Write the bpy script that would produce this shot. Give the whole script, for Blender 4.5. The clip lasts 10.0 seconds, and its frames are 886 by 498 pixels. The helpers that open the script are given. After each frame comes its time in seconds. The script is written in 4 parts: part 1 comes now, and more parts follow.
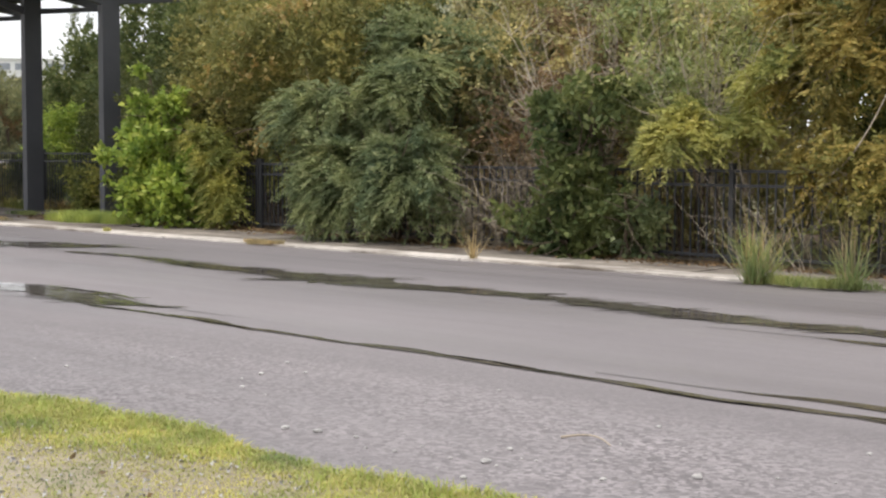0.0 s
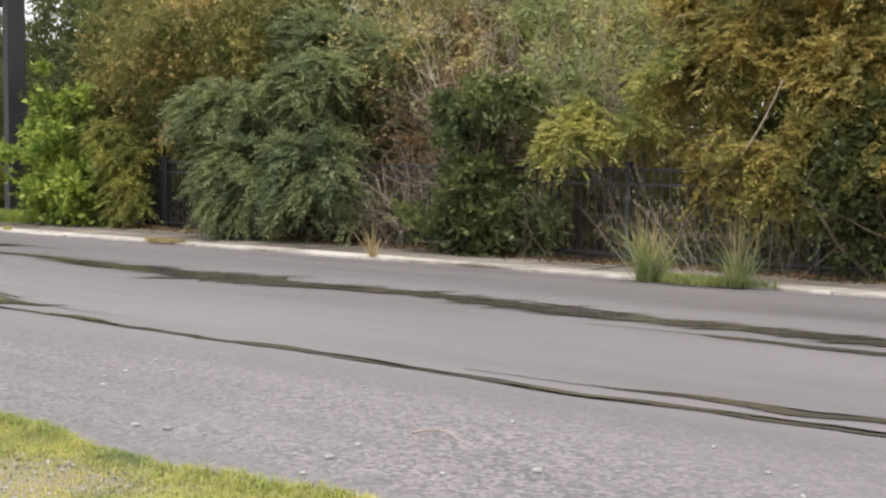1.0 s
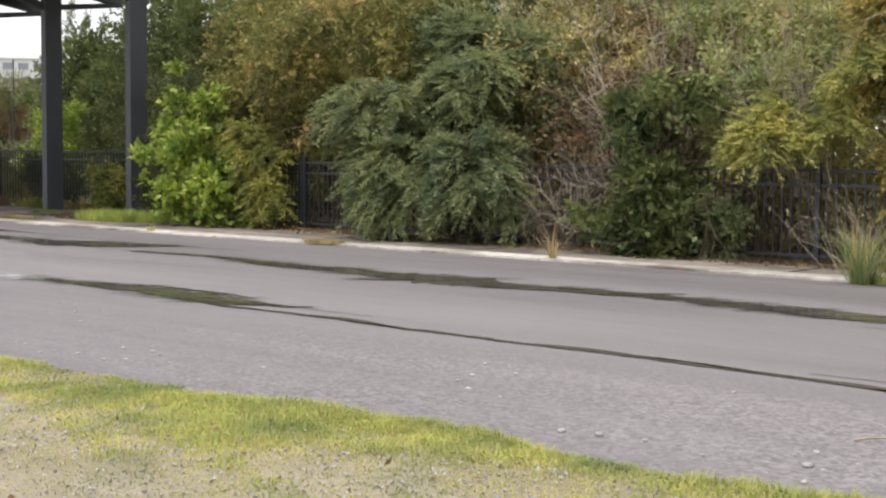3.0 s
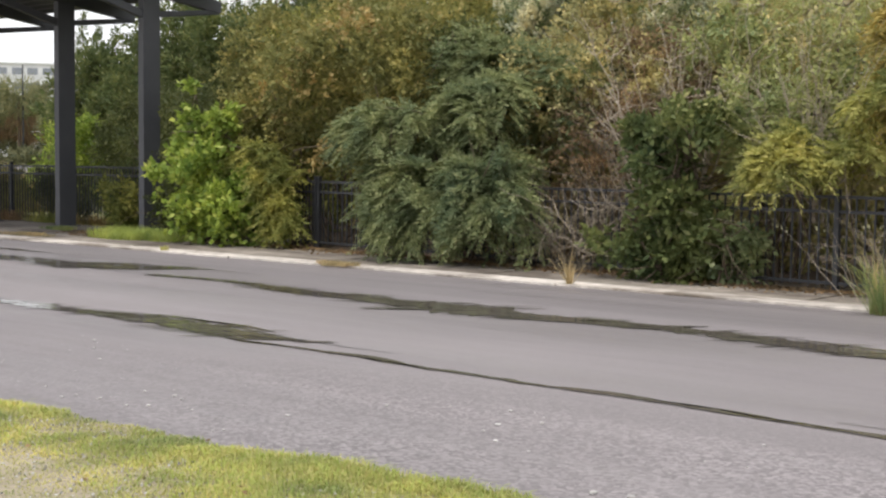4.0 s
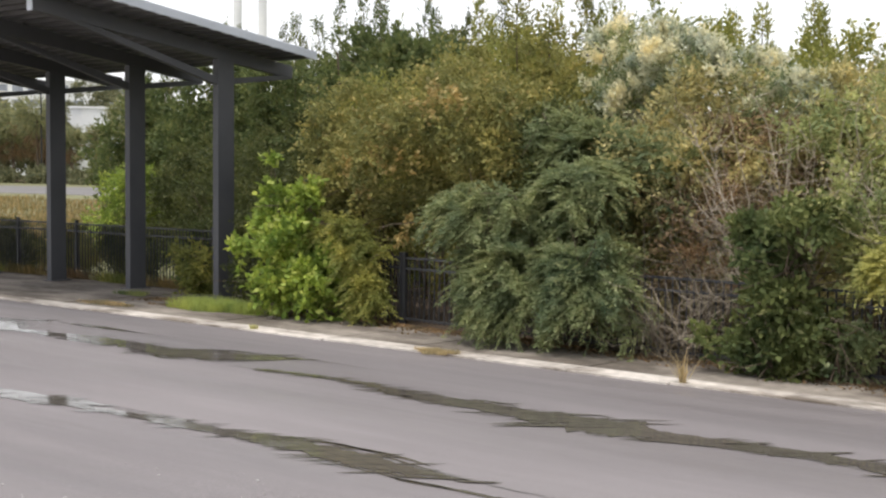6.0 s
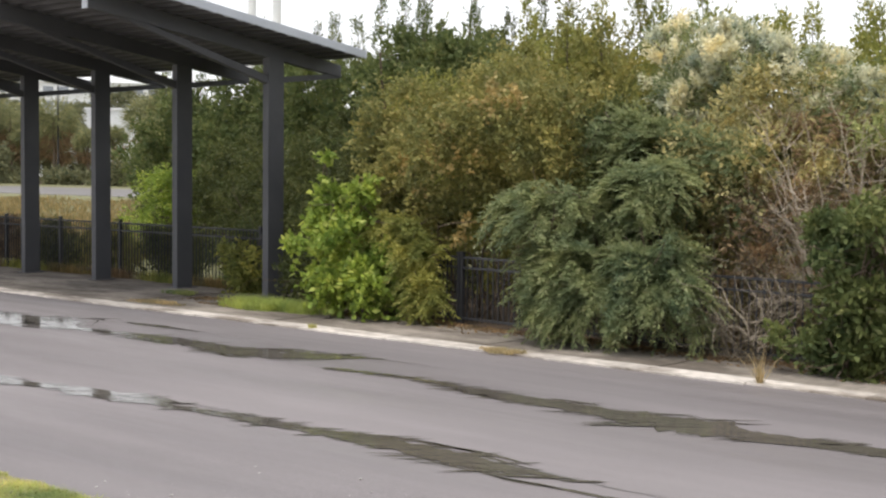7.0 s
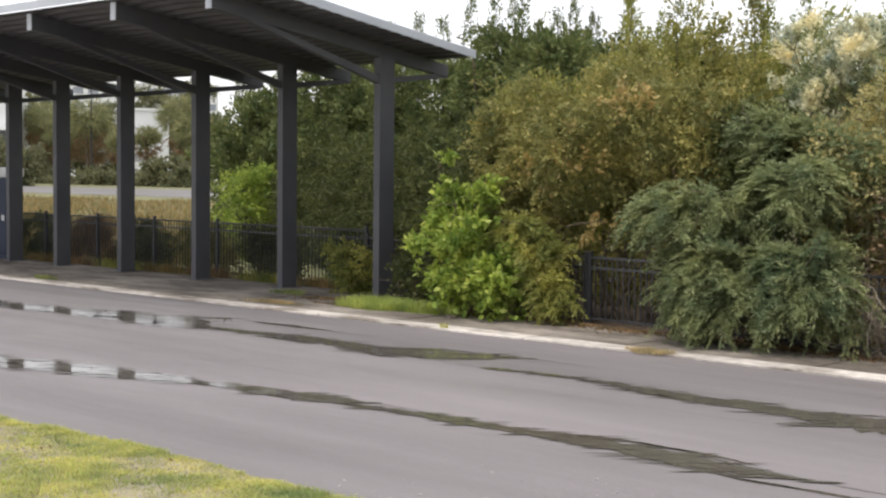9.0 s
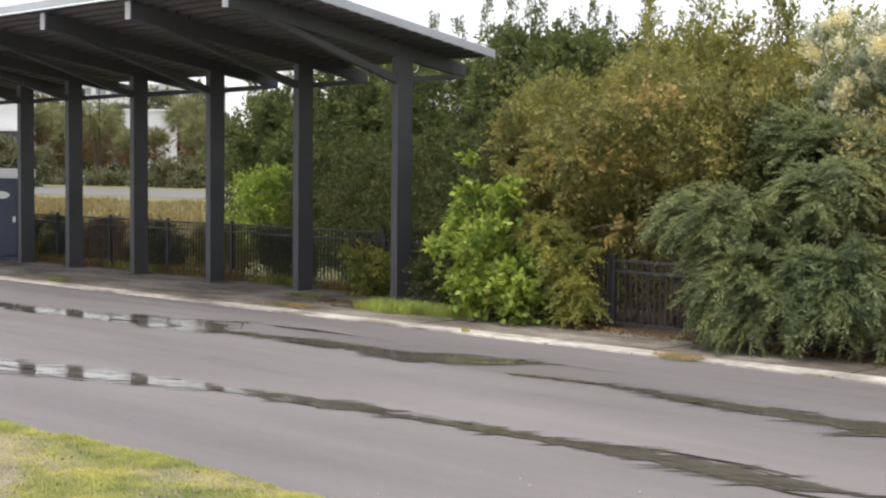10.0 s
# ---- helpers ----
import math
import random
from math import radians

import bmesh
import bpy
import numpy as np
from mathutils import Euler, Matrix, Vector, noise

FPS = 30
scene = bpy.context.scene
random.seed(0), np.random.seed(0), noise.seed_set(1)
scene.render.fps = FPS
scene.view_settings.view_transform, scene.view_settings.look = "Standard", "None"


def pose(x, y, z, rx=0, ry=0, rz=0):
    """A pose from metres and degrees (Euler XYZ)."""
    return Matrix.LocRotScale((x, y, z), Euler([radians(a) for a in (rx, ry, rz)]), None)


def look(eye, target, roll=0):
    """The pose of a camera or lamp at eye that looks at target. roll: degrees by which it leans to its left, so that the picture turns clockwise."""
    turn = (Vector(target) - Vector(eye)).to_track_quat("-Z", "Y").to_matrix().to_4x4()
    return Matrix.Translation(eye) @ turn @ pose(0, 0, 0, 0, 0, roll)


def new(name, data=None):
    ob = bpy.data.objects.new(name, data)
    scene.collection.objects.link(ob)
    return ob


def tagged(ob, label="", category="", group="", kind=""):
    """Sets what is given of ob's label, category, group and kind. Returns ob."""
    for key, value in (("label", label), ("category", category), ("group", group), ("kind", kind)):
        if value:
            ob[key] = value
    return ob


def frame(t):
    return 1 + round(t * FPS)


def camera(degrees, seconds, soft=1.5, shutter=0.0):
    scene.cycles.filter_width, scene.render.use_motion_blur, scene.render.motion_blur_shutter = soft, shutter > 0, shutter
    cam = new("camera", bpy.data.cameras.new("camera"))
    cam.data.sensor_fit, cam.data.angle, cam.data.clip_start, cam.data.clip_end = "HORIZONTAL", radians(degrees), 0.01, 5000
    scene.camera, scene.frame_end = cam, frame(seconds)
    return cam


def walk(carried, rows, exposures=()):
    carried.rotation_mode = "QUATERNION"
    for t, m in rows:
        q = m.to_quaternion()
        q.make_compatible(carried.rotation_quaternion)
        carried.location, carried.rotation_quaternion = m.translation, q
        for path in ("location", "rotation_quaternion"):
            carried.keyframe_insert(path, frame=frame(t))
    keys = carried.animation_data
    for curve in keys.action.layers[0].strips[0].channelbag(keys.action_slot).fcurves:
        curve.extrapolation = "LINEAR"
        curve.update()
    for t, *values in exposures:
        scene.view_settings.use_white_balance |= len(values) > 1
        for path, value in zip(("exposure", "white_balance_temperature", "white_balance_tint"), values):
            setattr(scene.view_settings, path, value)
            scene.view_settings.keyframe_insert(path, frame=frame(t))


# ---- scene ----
cam = camera(36.0, 10.0, soft=2.3)
PATH = [
    (0, (23.318, -16.682, 1.301), (21.965, -15.216, 1.162), 0.3),
    (0.5, (23.373, -16.619, 1.297), (22.091, -15.09, 1.159), 0.5),
    (1, (23.575, -16.432, 1.279), (22.3, -14.897, 1.141), 0.5),
    (1.5, (23.327, -16.573, 1.258), (22.048, -15.041, 1.12), 0.6),
    (2, (22.637, -17.045, 1.258), (21.343, -15.526, 1.119), 0.5),
    (2.5, (22.215, -17.354, 1.252), (20.912, -15.843, 1.115), 0.5),
    (3.8, (21.969, -17.597, 1.307), (20.66, -16.091, 1.17), 0.6),
    (4, (21.927, -17.524, 1.498), (20.613, -16.022, 1.368), 0.6),
    (4.5, (21.867, -17.512, 2.28), (20.554, -16.008, 2.167), 0.5),
    (5, (21.789, -17.486, 2.507), (20.472, -15.985, 2.401), 0.5),
    (5.5, (21.398, -17.904, 2.557), (20.076, -16.407, 2.445), 0.4),
    (7, (20.327, -18.755, 2.474), (18.988, -17.273, 2.365), 0.6),
    (7.5, (20.077, -18.951, 2.475), (18.729, -17.478, 2.364), 0.4),
    (8, (19.69, -19.27, 2.48), (18.336, -17.802, 2.369), 0.4),
    (8.5, (19.288, -19.675, 2.512), (17.93, -18.211, 2.399), 0.4),
    (9, (19.038, -19.913, 2.448), (17.675, -18.453, 2.339), 0.6),
    (9.5, (18.819, -19.889, 2.444), (17.453, -18.432, 2.335), 0.6),
    (10, (18.597, -19.786, 2.456), (17.227, -18.333, 2.348), 0.6),
]
walk(cam, [(t, look(eye, target, roll)) for t, eye, target, roll in PATH])

# ---- light ----
world = bpy.data.worlds.new("overcast_sky")
scene.world = world
world.use_nodes = True
wn = world.node_tree.nodes
wl = world.node_tree.links
sky = wn.new("ShaderNodeTexSky")
sky.sky_type = "NISHITA"
sky.sun_disc = False
sky.sun_elevation = radians(74)
sky.sun_rotation = radians(200)
sky.air_density, sky.dust_density, sky.ozone_density = 1.0, 1.0, 1.0
grey = wn.new("ShaderNodeHueSaturation")
grey.inputs["Saturation"].default_value = 0.16
wl.new(sky.outputs[0], grey.inputs["Color"])
cloud = wn.new("ShaderNodeMix")
cloud.data_type, cloud.blend_type = "RGBA", "ADD"
cloud.inputs[0].default_value = 1.0
thin = wn.new("ShaderNodeMix")
thin.data_type, thin.blend_type = "RGBA", "MULTIPLY"
thin.inputs[0].default_value = 1.0
thin.inputs[7].default_value = (0.1, 0.1, 0.1, 1)
wl.new(grey.outputs[0], thin.inputs[6])
wl.new(thin.outputs[2], cloud.inputs[6])
cloud.inputs[7].default_value = (0.455, 0.449, 0.47, 1)
wn["Background"].inputs["Strength"].default_value = 1.0
wl.new(cloud.outputs[2], wn["Background"].inputs["Color"])

sun = new("sun", bpy.data.lights.new("sun", "SUN"))
sun.data.energy, sun.data.angle, sun.data.color = 2.25, radians(30), (1.0, 0.96, 0.9)
sun.matrix_world = look((10, -17.5, 40), (8, -6, 0))
scene.view_settings.exposure = 0.4


# ---- materials ----
def material(name):
    m = bpy.data.materials.new(name)
    m.use_nodes = True
    nt = m.node_tree
    return m, nt, nt.nodes["Principled BSDF"]


def node(nt, kind, **values):
    n = nt.nodes.new(kind)
    for key, value in values.items():
        n.inputs[key].default_value = value
    return n


def ramp(nt, stops, fac):
    n = nt.nodes.new("ShaderNodeValToRGB")
    while len(n.color_ramp.elements) < len(stops):
        n.color_ramp.elements.new(0.5)
    for e, (p, c) in zip(n.color_ramp.elements, stops):
        e.position, e.color = p, (*c, 1) if len(c) == 3 else (c[0],) * 3 + (1,)
    nt.links.new(fac, n.inputs[0])
    return n.outputs[0]


def noise_of(nt, scale, detail=4, vec=None, rough=0.55):
    n = node(nt, "ShaderNodeTexNoise", Scale=scale, Detail=detail, Roughness=rough)
    if vec is None:
        vec = coords(nt)
    nt.links.new(vec, n.inputs["Vector"])
    return n.outputs["Fac"]


def coords(nt, stretch=(1, 1, 1)):
    g = nt.nodes.new("ShaderNodeNewGeometry")
    mp = nt.nodes.new("ShaderNodeMapping")
    mp.inputs["Scale"].default_value = stretch
    nt.links.new(g.outputs["Position"], mp.inputs["Vector"])
    return mp.outputs[0]


def mix(nt, a, b, fac, blend="MIX"):
    n = nt.nodes.new("ShaderNodeMix")
    n.data_type, n.blend_type = "RGBA", blend
    for sock, v in ((n.inputs[6], a), (n.inputs[7], b), (n.inputs[0], fac)):
        if isinstance(v, (tuple, float, int)):
            sock.default_value = v if isinstance(v, (float, int)) else (*v, 1)
        else:
            nt.links.new(v, sock)
    return n.outputs[2]


def bump(nt, p, height, strength, distance):
    b = node(nt, "ShaderNodeBump", Strength=strength, Distance=distance)
    nt.links.new(height, b.inputs["Height"])
    nt.links.new(b.outputs[0], p.inputs["Normal"])


def two_scale(name, c1, c2, coarse, fine, rough=0.8, grain=0.25, bump_d=0.004, metal=0.0, stretch=(1, 1, 1)):
    m, nt, p = material(name)
    v = coords(nt, stretch)
    base = ramp(nt, [(0.3, c1), (0.7, c2)], noise_of(nt, coarse, 5, v))
    f = noise_of(nt, fine, 3, v)
    col = mix(nt, base, ramp(nt, [(0.25, (1 - grain,)), (0.75, (1 + grain,))], f), 1.0, "MULTIPLY")
    nt.links.new(col, p.inputs["Base Color"])
    p.inputs["Roughness"].default_value, p.inputs["Metallic"].default_value = rough, metal
    bump(nt, p, f, 0.5, bump_d)
    return m


def leaf_material(name, stops, rough=0.55, through_light=0.42):
    m, nt, p = material(name)
    g = nt.nodes.new("ShaderNodeNewGeometry")
    mean = [sum(c[k] for _, c in stops) / len(stops) for k in range(3)]
    calm = [(p0, [m + (v - m) * 0.6 for v, m in zip(c, mean)]) for p0, c in stops]
    col = ramp(nt, [(p0, (c[0] * 2.0, c[1] * 1.7, c[2] * 1.62)) for p0, c in calm], g.outputs["Random Per Island"])
    patch = noise_of(nt, 1.7, 4, rough=0.6)
    col = mix(nt, col, ramp(nt, [(0.3, (0.5, 0.6, 0.64)), (0.72, (1.55, 1.38, 1.15))], patch), 1.0, "MULTIPLY")
    nt.links.new(col, p.inputs["Base Color"])
    p.inputs["Roughness"].default_value = rough
    p.inputs["Specular IOR Level"].default_value = 0.2
    t = nt.nodes.new("ShaderNodeBsdfTranslucent")
    nt.links.new(col, t.inputs["Color"])
    s = nt.nodes.new("ShaderNodeMixShader")
    s.inputs[0].default_value = through_light
    nt.links.new(p.outputs[0], s.inputs[1])
    nt.links.new(t.outputs[0], s.inputs[2])
    nt.links.new(s.outputs[0], nt.nodes["Material Output"].inputs[0])
    return m


def asphalt_material():
    m, nt, p = material("asphalt")
    grit = noise_of(nt, 95, 3)
    stones = nt.nodes.new("ShaderNodeTexVoronoi")
    stones.inputs["Scale"].default_value = 60
    nt.links.new(coords(nt), stones.inputs["Vector"])
    base = ramp(nt, [(0.3, (0.156, 0.14, 0.143)), (0.7, (0.204, 0.184, 0.187))], noise_of(nt, 0.55, 5, coords(nt, (0.25, 1, 1))))
    lanes = noise_of(nt, 0.9, 4, coords(nt, (0.05, 1, 1)))
    base = mix(nt, base, ramp(nt, [(0.35, (0.88,)), (0.62, (1.04,))], lanes), 1.0, "MULTIPLY")
    base = mix(nt, base, ramp(nt, [(0.3, (0.8,)), (0.72, (1.2,))], grit), 1.0, "MULTIPLY")
    cells = nt.nodes.new("ShaderNodeTexVoronoi")
    cells.inputs["Scale"].default_value = 42
    nt.links.new(coords(nt), cells.inputs["Vector"])
    pick = nt.nodes.new("ShaderNodeSeparateColor")
    nt.links.new(cells.outputs["Color"], pick.inputs[0])
    across = nt.nodes.new("ShaderNodeSeparateXYZ")
    nt.links.new(coords(nt), across.inputs[0])
    span = nt.nodes.new("ShaderNodeMapRange")
    span.inputs["From Min"].default_value, span.inputs["From Max"].default_value = -13.0, -4.0
    nt.links.new(across.outputs["Y"], span.inputs["Value"])
    base = mix(nt, base, ramp(nt, [(0.0, (0.97,)), (0.3, (1.08,)), (0.5, (1.06,)), (0.68, (0.94,)), (1.0, (0.85,))], span.outputs[0]), 1.0, "MULTIPLY")
    worn = mix(nt, ramp(nt, [(0.16, (1.0,)), (0.32, (0.12,))], span.outputs[0]), ramp(nt, [(0.35, (0.4,)), (0.65, (1.0,))], noise_of(nt, 0.9, 4, coords(nt, (0.4, 1, 1)))), 1.0, "MULTIPLY")
    along = nt.nodes.new("ShaderNodeMapRange")
    along.inputs["From Min"].default_value, along.inputs["From Max"].default_value = 12.0, 17.0
    nt.links.new(across.outputs["X"], along.inputs["Value"])
    worn = mix(nt, worn, ramp(nt, [(0.0, (0.12,)), (1.0, (1.0,))], along.outputs[0]), 1.0, "MULTIPLY")
    base = mix(nt, base, ramp(nt, [(0.0, (0.55,)), (0.5, (1.0,)), (1.0, (1.6,))], pick.outputs[0]), worn, "MULTIPLY")
    flecks = ramp(nt, [(0.0, (1.9,)), (0.12, (1.0,))], stones.outputs["Distance"])
    base = mix(nt, base, flecks, ramp(nt, [(0.5, (0.0,)), (0.75, (0.8,))], noise_of(nt, 7, 2)), "MULTIPLY")
    nt.links.new(base, p.inputs["Base Color"])
    damp = noise_of(nt, 0.8, 4, coords(nt, (0.12, 1, 1)))
    nt.links.new(ramp(nt, [(0.35, (0.42,)), (0.6, (0.75,))], damp), p.inputs["Roughness"])
    bump(nt, p, grit, 0.5, 0.0022)
    return m


def puddle_material():
    m, nt, p = material("puddle_water")
    p.inputs["Base Color"].default_value = (0.105, 0.094, 0.08, 1)
    p.inputs["IOR"].default_value = 1.33
    nt.links.new(ramp(nt, [(0.4, (0.04,)), (0.75, (0.2,))], noise_of(nt, 3, 3)), p.inputs["Roughness"])
    bump(nt, p, noise_of(nt, 14, 2), 0.12, 0.002)
    return m


def stained_concrete(name, dirt, clean, scale, level):
    m, nt, p = material(name)
    patch = noise_of(nt, scale, 6, coords(nt, (0.6, 1.6, 1)), 0.65)
    base = mix(nt, dirt, clean, ramp(nt, [(level - 0.09, (0.0,)), (level + 0.1, (1.0,))], patch))
    f = noise_of(nt, 70, 3)
    base = mix(nt, base, ramp(nt, [(0.25, (0.8,)), (0.75, (1.2,))], f), 1.0, "MULTIPLY")
    base = mix(nt, base, ramp(nt, [(0.35, (0.78,)), (0.65, (1.12,))], noise_of(nt, 5, 4)), 1.0, "MULTIPLY")
    g = nt.nodes.new("ShaderNodeObjectInfo")
    base = mix(nt, base, ramp(nt, [(0.0, (0.85,)), (1.0, (1.1,))], g.outputs["Random"]), 1.0, "MULTIPLY")
    nt.links.new(base, p.inputs["Base Color"])
    p.inputs["Roughness"].default_value = 0.88
    bump(nt, p, f, 0.5, 0.004)
    return m


M_ASPHALT = asphalt_material()
M_PUDDLE = puddle_material()
M_DAMP = two_scale("damp_asphalt", (0.1, 0.092, 0.09), (0.15, 0.138, 0.135), 1.5, 90, 0.4, 0.3)
M_CONCRETE = stained_concrete("weathered_concrete", (0.11, 0.09, 0.072), (0.27, 0.235, 0.2), 0.7, 0.5)
M_KERB = stained_concrete("pale_concrete", (0.17, 0.14, 0.112), (0.58, 0.53, 0.48), 0.9, 0.46)
M_SOIL = two_scale("leafy_soil", (0.045, 0.032, 0.022), (0.11, 0.075, 0.05), 2.5, 40, 0.95, 0.4, 0.01)
M_VERGE = two_scale("dry_verge_soil", (0.2, 0.17, 0.11), (0.33, 0.285, 0.215), 1.4, 50, 0.95, 0.3, 0.01)
M_FIELD = two_scale("dry_field", (0.115, 0.12, 0.05), (0.19, 0.18, 0.085), 0.35, 6, 0.95, 0.3, 0.03)
M_STEEL = two_scale("grey_painted_steel", (0.062, 0.064, 0.072), (0.082, 0.084, 0.092), 1.2, 30, 0.5, 0.06, 0.0006)
M_DECK = two_scale("galvanised_deck", (0.085, 0.086, 0.09), (0.14, 0.14, 0.145), 1.5, 25, 0.45, 0.08, 0.0006, 0.3)
M_FASCIA = two_scale("pale_metal_fascia", (0.42, 0.45, 0.5), (0.5, 0.53, 0.58), 1.0, 20, 0.4, 0.05, 0.0006)
M_FENCE = two_scale("black_fence_paint", (0.026, 0.027, 0.031), (0.04, 0.041, 0.046), 2.0, 40, 0.5, 0.12, 0.0006)
M_BARK = two_scale("grey_brown_bark", (0.07, 0.05, 0.035), (0.16, 0.12, 0.085), 4, 40, 0.9, 0.3)
M_DEADWOOD = two_scale("bleached_twig", (0.26, 0.212, 0.155), (0.47, 0.405, 0.325), 3, 40, 0.9, 0.2)
M_DRYTWIG = two_scale("brown_dry_twig", (0.11, 0.09, 0.064), (0.225, 0.19, 0.142), 3, 40, 0.9, 0.2)
M_STONE = two_scale("pale_pebble", (0.28, 0.27, 0.26), (0.5, 0.48, 0.46), 8, 80, 0.8, 0.2)
M_WHITE = two_scale("white_cladding", (0.66, 0.67, 0.68), (0.78, 0.78, 0.78), 0.2, 4, 0.6, 0.04, 0.002)
M_GREYWALL = two_scale("grey_render", (0.3, 0.31, 0.32), (0.4, 0.41, 0.42), 0.3, 4, 0.8, 0.05, 0.002)
M_GLASS = two_scale("grey_window", (0.2, 0.22, 0.25), (0.3, 0.32, 0.36), 0.5, 5, 0.15, 0.05, 0.0)
M_BLUE = two_scale("navy_plastic", (0.028, 0.04, 0.075), (0.04, 0.055, 0.095), 1.0, 30, 0.45, 0.06, 0.0006)
M_FARROAD = two_scale("worn_far_asphalt", (0.12, 0.112, 0.11), (0.175, 0.165, 0.162), 0.12, 3, 0.9, 0.05, 0.002)
M_PLASTIC = two_scale("white_plastic", (0.78, 0.79, 0.8), (0.86, 0.86, 0.87), 1.0, 30, 0.4, 0.03, 0.0004)

L_LIME = leaf_material("lime_leaves", [(0, (0.055, 0.115, 0.021)), (0.5, (0.11, 0.195, 0.033)), (0.85, (0.19, 0.275, 0.053)), (1, (0.31, 0.39, 0.14))], 0.45, 0.4)
L_OLIVE = leaf_material("olive_leaves", [(0, (0.07, 0.093, 0.028)), (0.5, (0.108, 0.136, 0.041)), (0.92, (0.158, 0.176, 0.06)), (1, (0.28, 0.27, 0.14))])
L_FEATHER = leaf_material("blue_green_needles", [(0, (0.058, 0.096, 0.046)), (0.55, (0.104, 0.152, 0.077)), (1, (0.205, 0.256, 0.158))])
# Dark foliage; its tone is also deepened for shade inside the thicket.
L_DARK = leaf_material("dark_green_leaves", [(0, (0.021, 0.035, 0.011)), (0.6, (0.037, 0.057, 0.018)), (0.93, (0.068, 0.09, 0.034)), (1, (0.15, 0.18, 0.1))], 0.4)
L_DEEP = leaf_material("deep_green_leaves", [(0, (0.028, 0.054, 0.02)), (0.6, (0.052, 0.086, 0.031)), (0.93, (0.092, 0.125, 0.05)), (1, (0.18, 0.21, 0.11))])
L_MID = leaf_material("mid_green_leaves", [(0, (0.068, 0.1, 0.028)), (0.5, (0.115, 0.155, 0.042)), (0.93, (0.19, 0.22, 0.068)), (1, (0.28, 0.3, 0.13))])
L_RUST = leaf_material("rusty_olive_leaves", [(0, (0.088, 0.102, 0.03)), (0.5, (0.145, 0.155, 0.048)), (0.9, (0.21, 0.2, 0.068)), (1, (0.34, 0.31, 0.15))])
L_YELLOW = leaf_material("yellow_green_needles", [(0, (0.11, 0.145, 0.042)), (0.6, (0.175, 0.215, 0.07)), (1, (0.29, 0.32, 0.14))])
L_BROWN = leaf_material("brown_dead_leaves", [(0, (0.07, 0.055, 0.038)), (0.6, (0.125, 0.105, 0.068)), (1, (0.2, 0.175, 0.115))])
L_CREAM = leaf_material("cream_seed_heads", [(0, (0.29, 0.345, 0.28)), (1, (0.39, 0.46, 0.385))], 0.8)
L_DOME = leaf_material("olive_rust_leaves", [(0, (0.07, 0.098, 0.033)), (0.5, (0.112, 0.142, 0.052)), (0.92, (0.168, 0.182, 0.074)), (1, (0.29, 0.28, 0.14))])
L_FRESH = leaf_material("fresh_green_leaves", [(0, (0.105, 0.155, 0.065)), (0.6, (0.17, 0.225, 0.1)), (1, (0.26, 0.31, 0.16))])
L_REED = leaf_material("grey_green_grass", [(0, (0.085, 0.145, 0.052)), (0.6, (0.135, 0.19, 0.08)), (1, (0.22, 0.255, 0.13))], 0.6, 0.4)
L_STALK = leaf_material("dry_grass_stalks", [(0, (0.17, 0.17, 0.1)), (1, (0.29, 0.27, 0.17))], 0.7)
L_PALE = leaf_material("dusty_pale_leaves", [(0, (0.135, 0.16, 0.075)), (0.5, (0.21, 0.23, 0.11)), (1, (0.33, 0.34, 0.2))])
L_AMBER = leaf_material("amber_leaves", [(0, (0.14, 0.115, 0.038)), (0.6, (0.19, 0.172, 0.075)), (1, (0.32, 0.33, 0.19))])
L_GRASS = leaf_material("green_grass", [(0, (0.145, 0.22, 0.06)), (0.6, (0.185, 0.27, 0.08)), (1, (0.25, 0.32, 0.12))], 0.6, 0.4)
L_DRYGRASS = leaf_material("yellowed_grass", [(0, (0.175, 0.22, 0.08)), (0.5, (0.225, 0.268, 0.11)), (1, (0.29, 0.315, 0.16))], 0.6, 0.4)
L_STRAW = leaf_material("dull_straw", [(0, (0.075, 0.085, 0.038)), (0.5, (0.12, 0.115, 0.055)), (1, (0.2, 0.165, 0.095))], 0.7)
# Distance haze is put into this leaf colour: paler and greyer.
L_FAR = leaf_material("haze_toned_far_leaves", [(0, (0.058, 0.078, 0.046)), (0.6, (0.088, 0.11, 0.068)), (1, (0.13, 0.15, 0.1))])
L_PALM = leaf_material("palm_fronds", [(0, (0.065, 0.095, 0.055)), (0.6, (0.125, 0.16, 0.09)), (1, (0.22, 0.24, 0.14))])
L_SKIRT = leaf_material("dead_palm_fronds", [(0, (0.085, 0.07, 0.045)), (1, (0.185, 0.155, 0.1))])


# ---- building blocks ----
def box(bm, x0, x1, y0, y1, z0, z1, bevel=0.0):
    made = bmesh.ops.create_cube(bm, size=1, matrix=Matrix.LocRotScale(((x0 + x1) / 2, (y0 + y1) / 2, (z0 + z1) / 2), None, (abs(x1 - x0), abs(y1 - y0), abs(z1 - z0))))
    if bevel:
        edges = list({e for v in made["verts"] for e in v.link_edges})
        bmesh.ops.bevel(bm, geom=edges, offset=bevel, segments=2, affect="EDGES", profile=0.7)


def solid(x0, x1, y0, y1, z0, z1, bevel=0.0):
    bm = bmesh.new()
    box(bm, x0, x1, y0, y1, z0, z1, bevel)
    return bm


def as_mesh(name, shape, mat):
    if isinstance(shape, bpy.types.Mesh):
        me = shape
    else:
        me = bpy.data.meshes.new(name)
        shape.to_mesh(me)
        shape.free()
    if not me.materials:
        me.materials.append(mat)
    return me


def part(name, shape, mat, parent, label=""):
    ob = new(name, as_mesh(name, shape, mat))
    ob.parent = parent
    return tagged(ob, label)


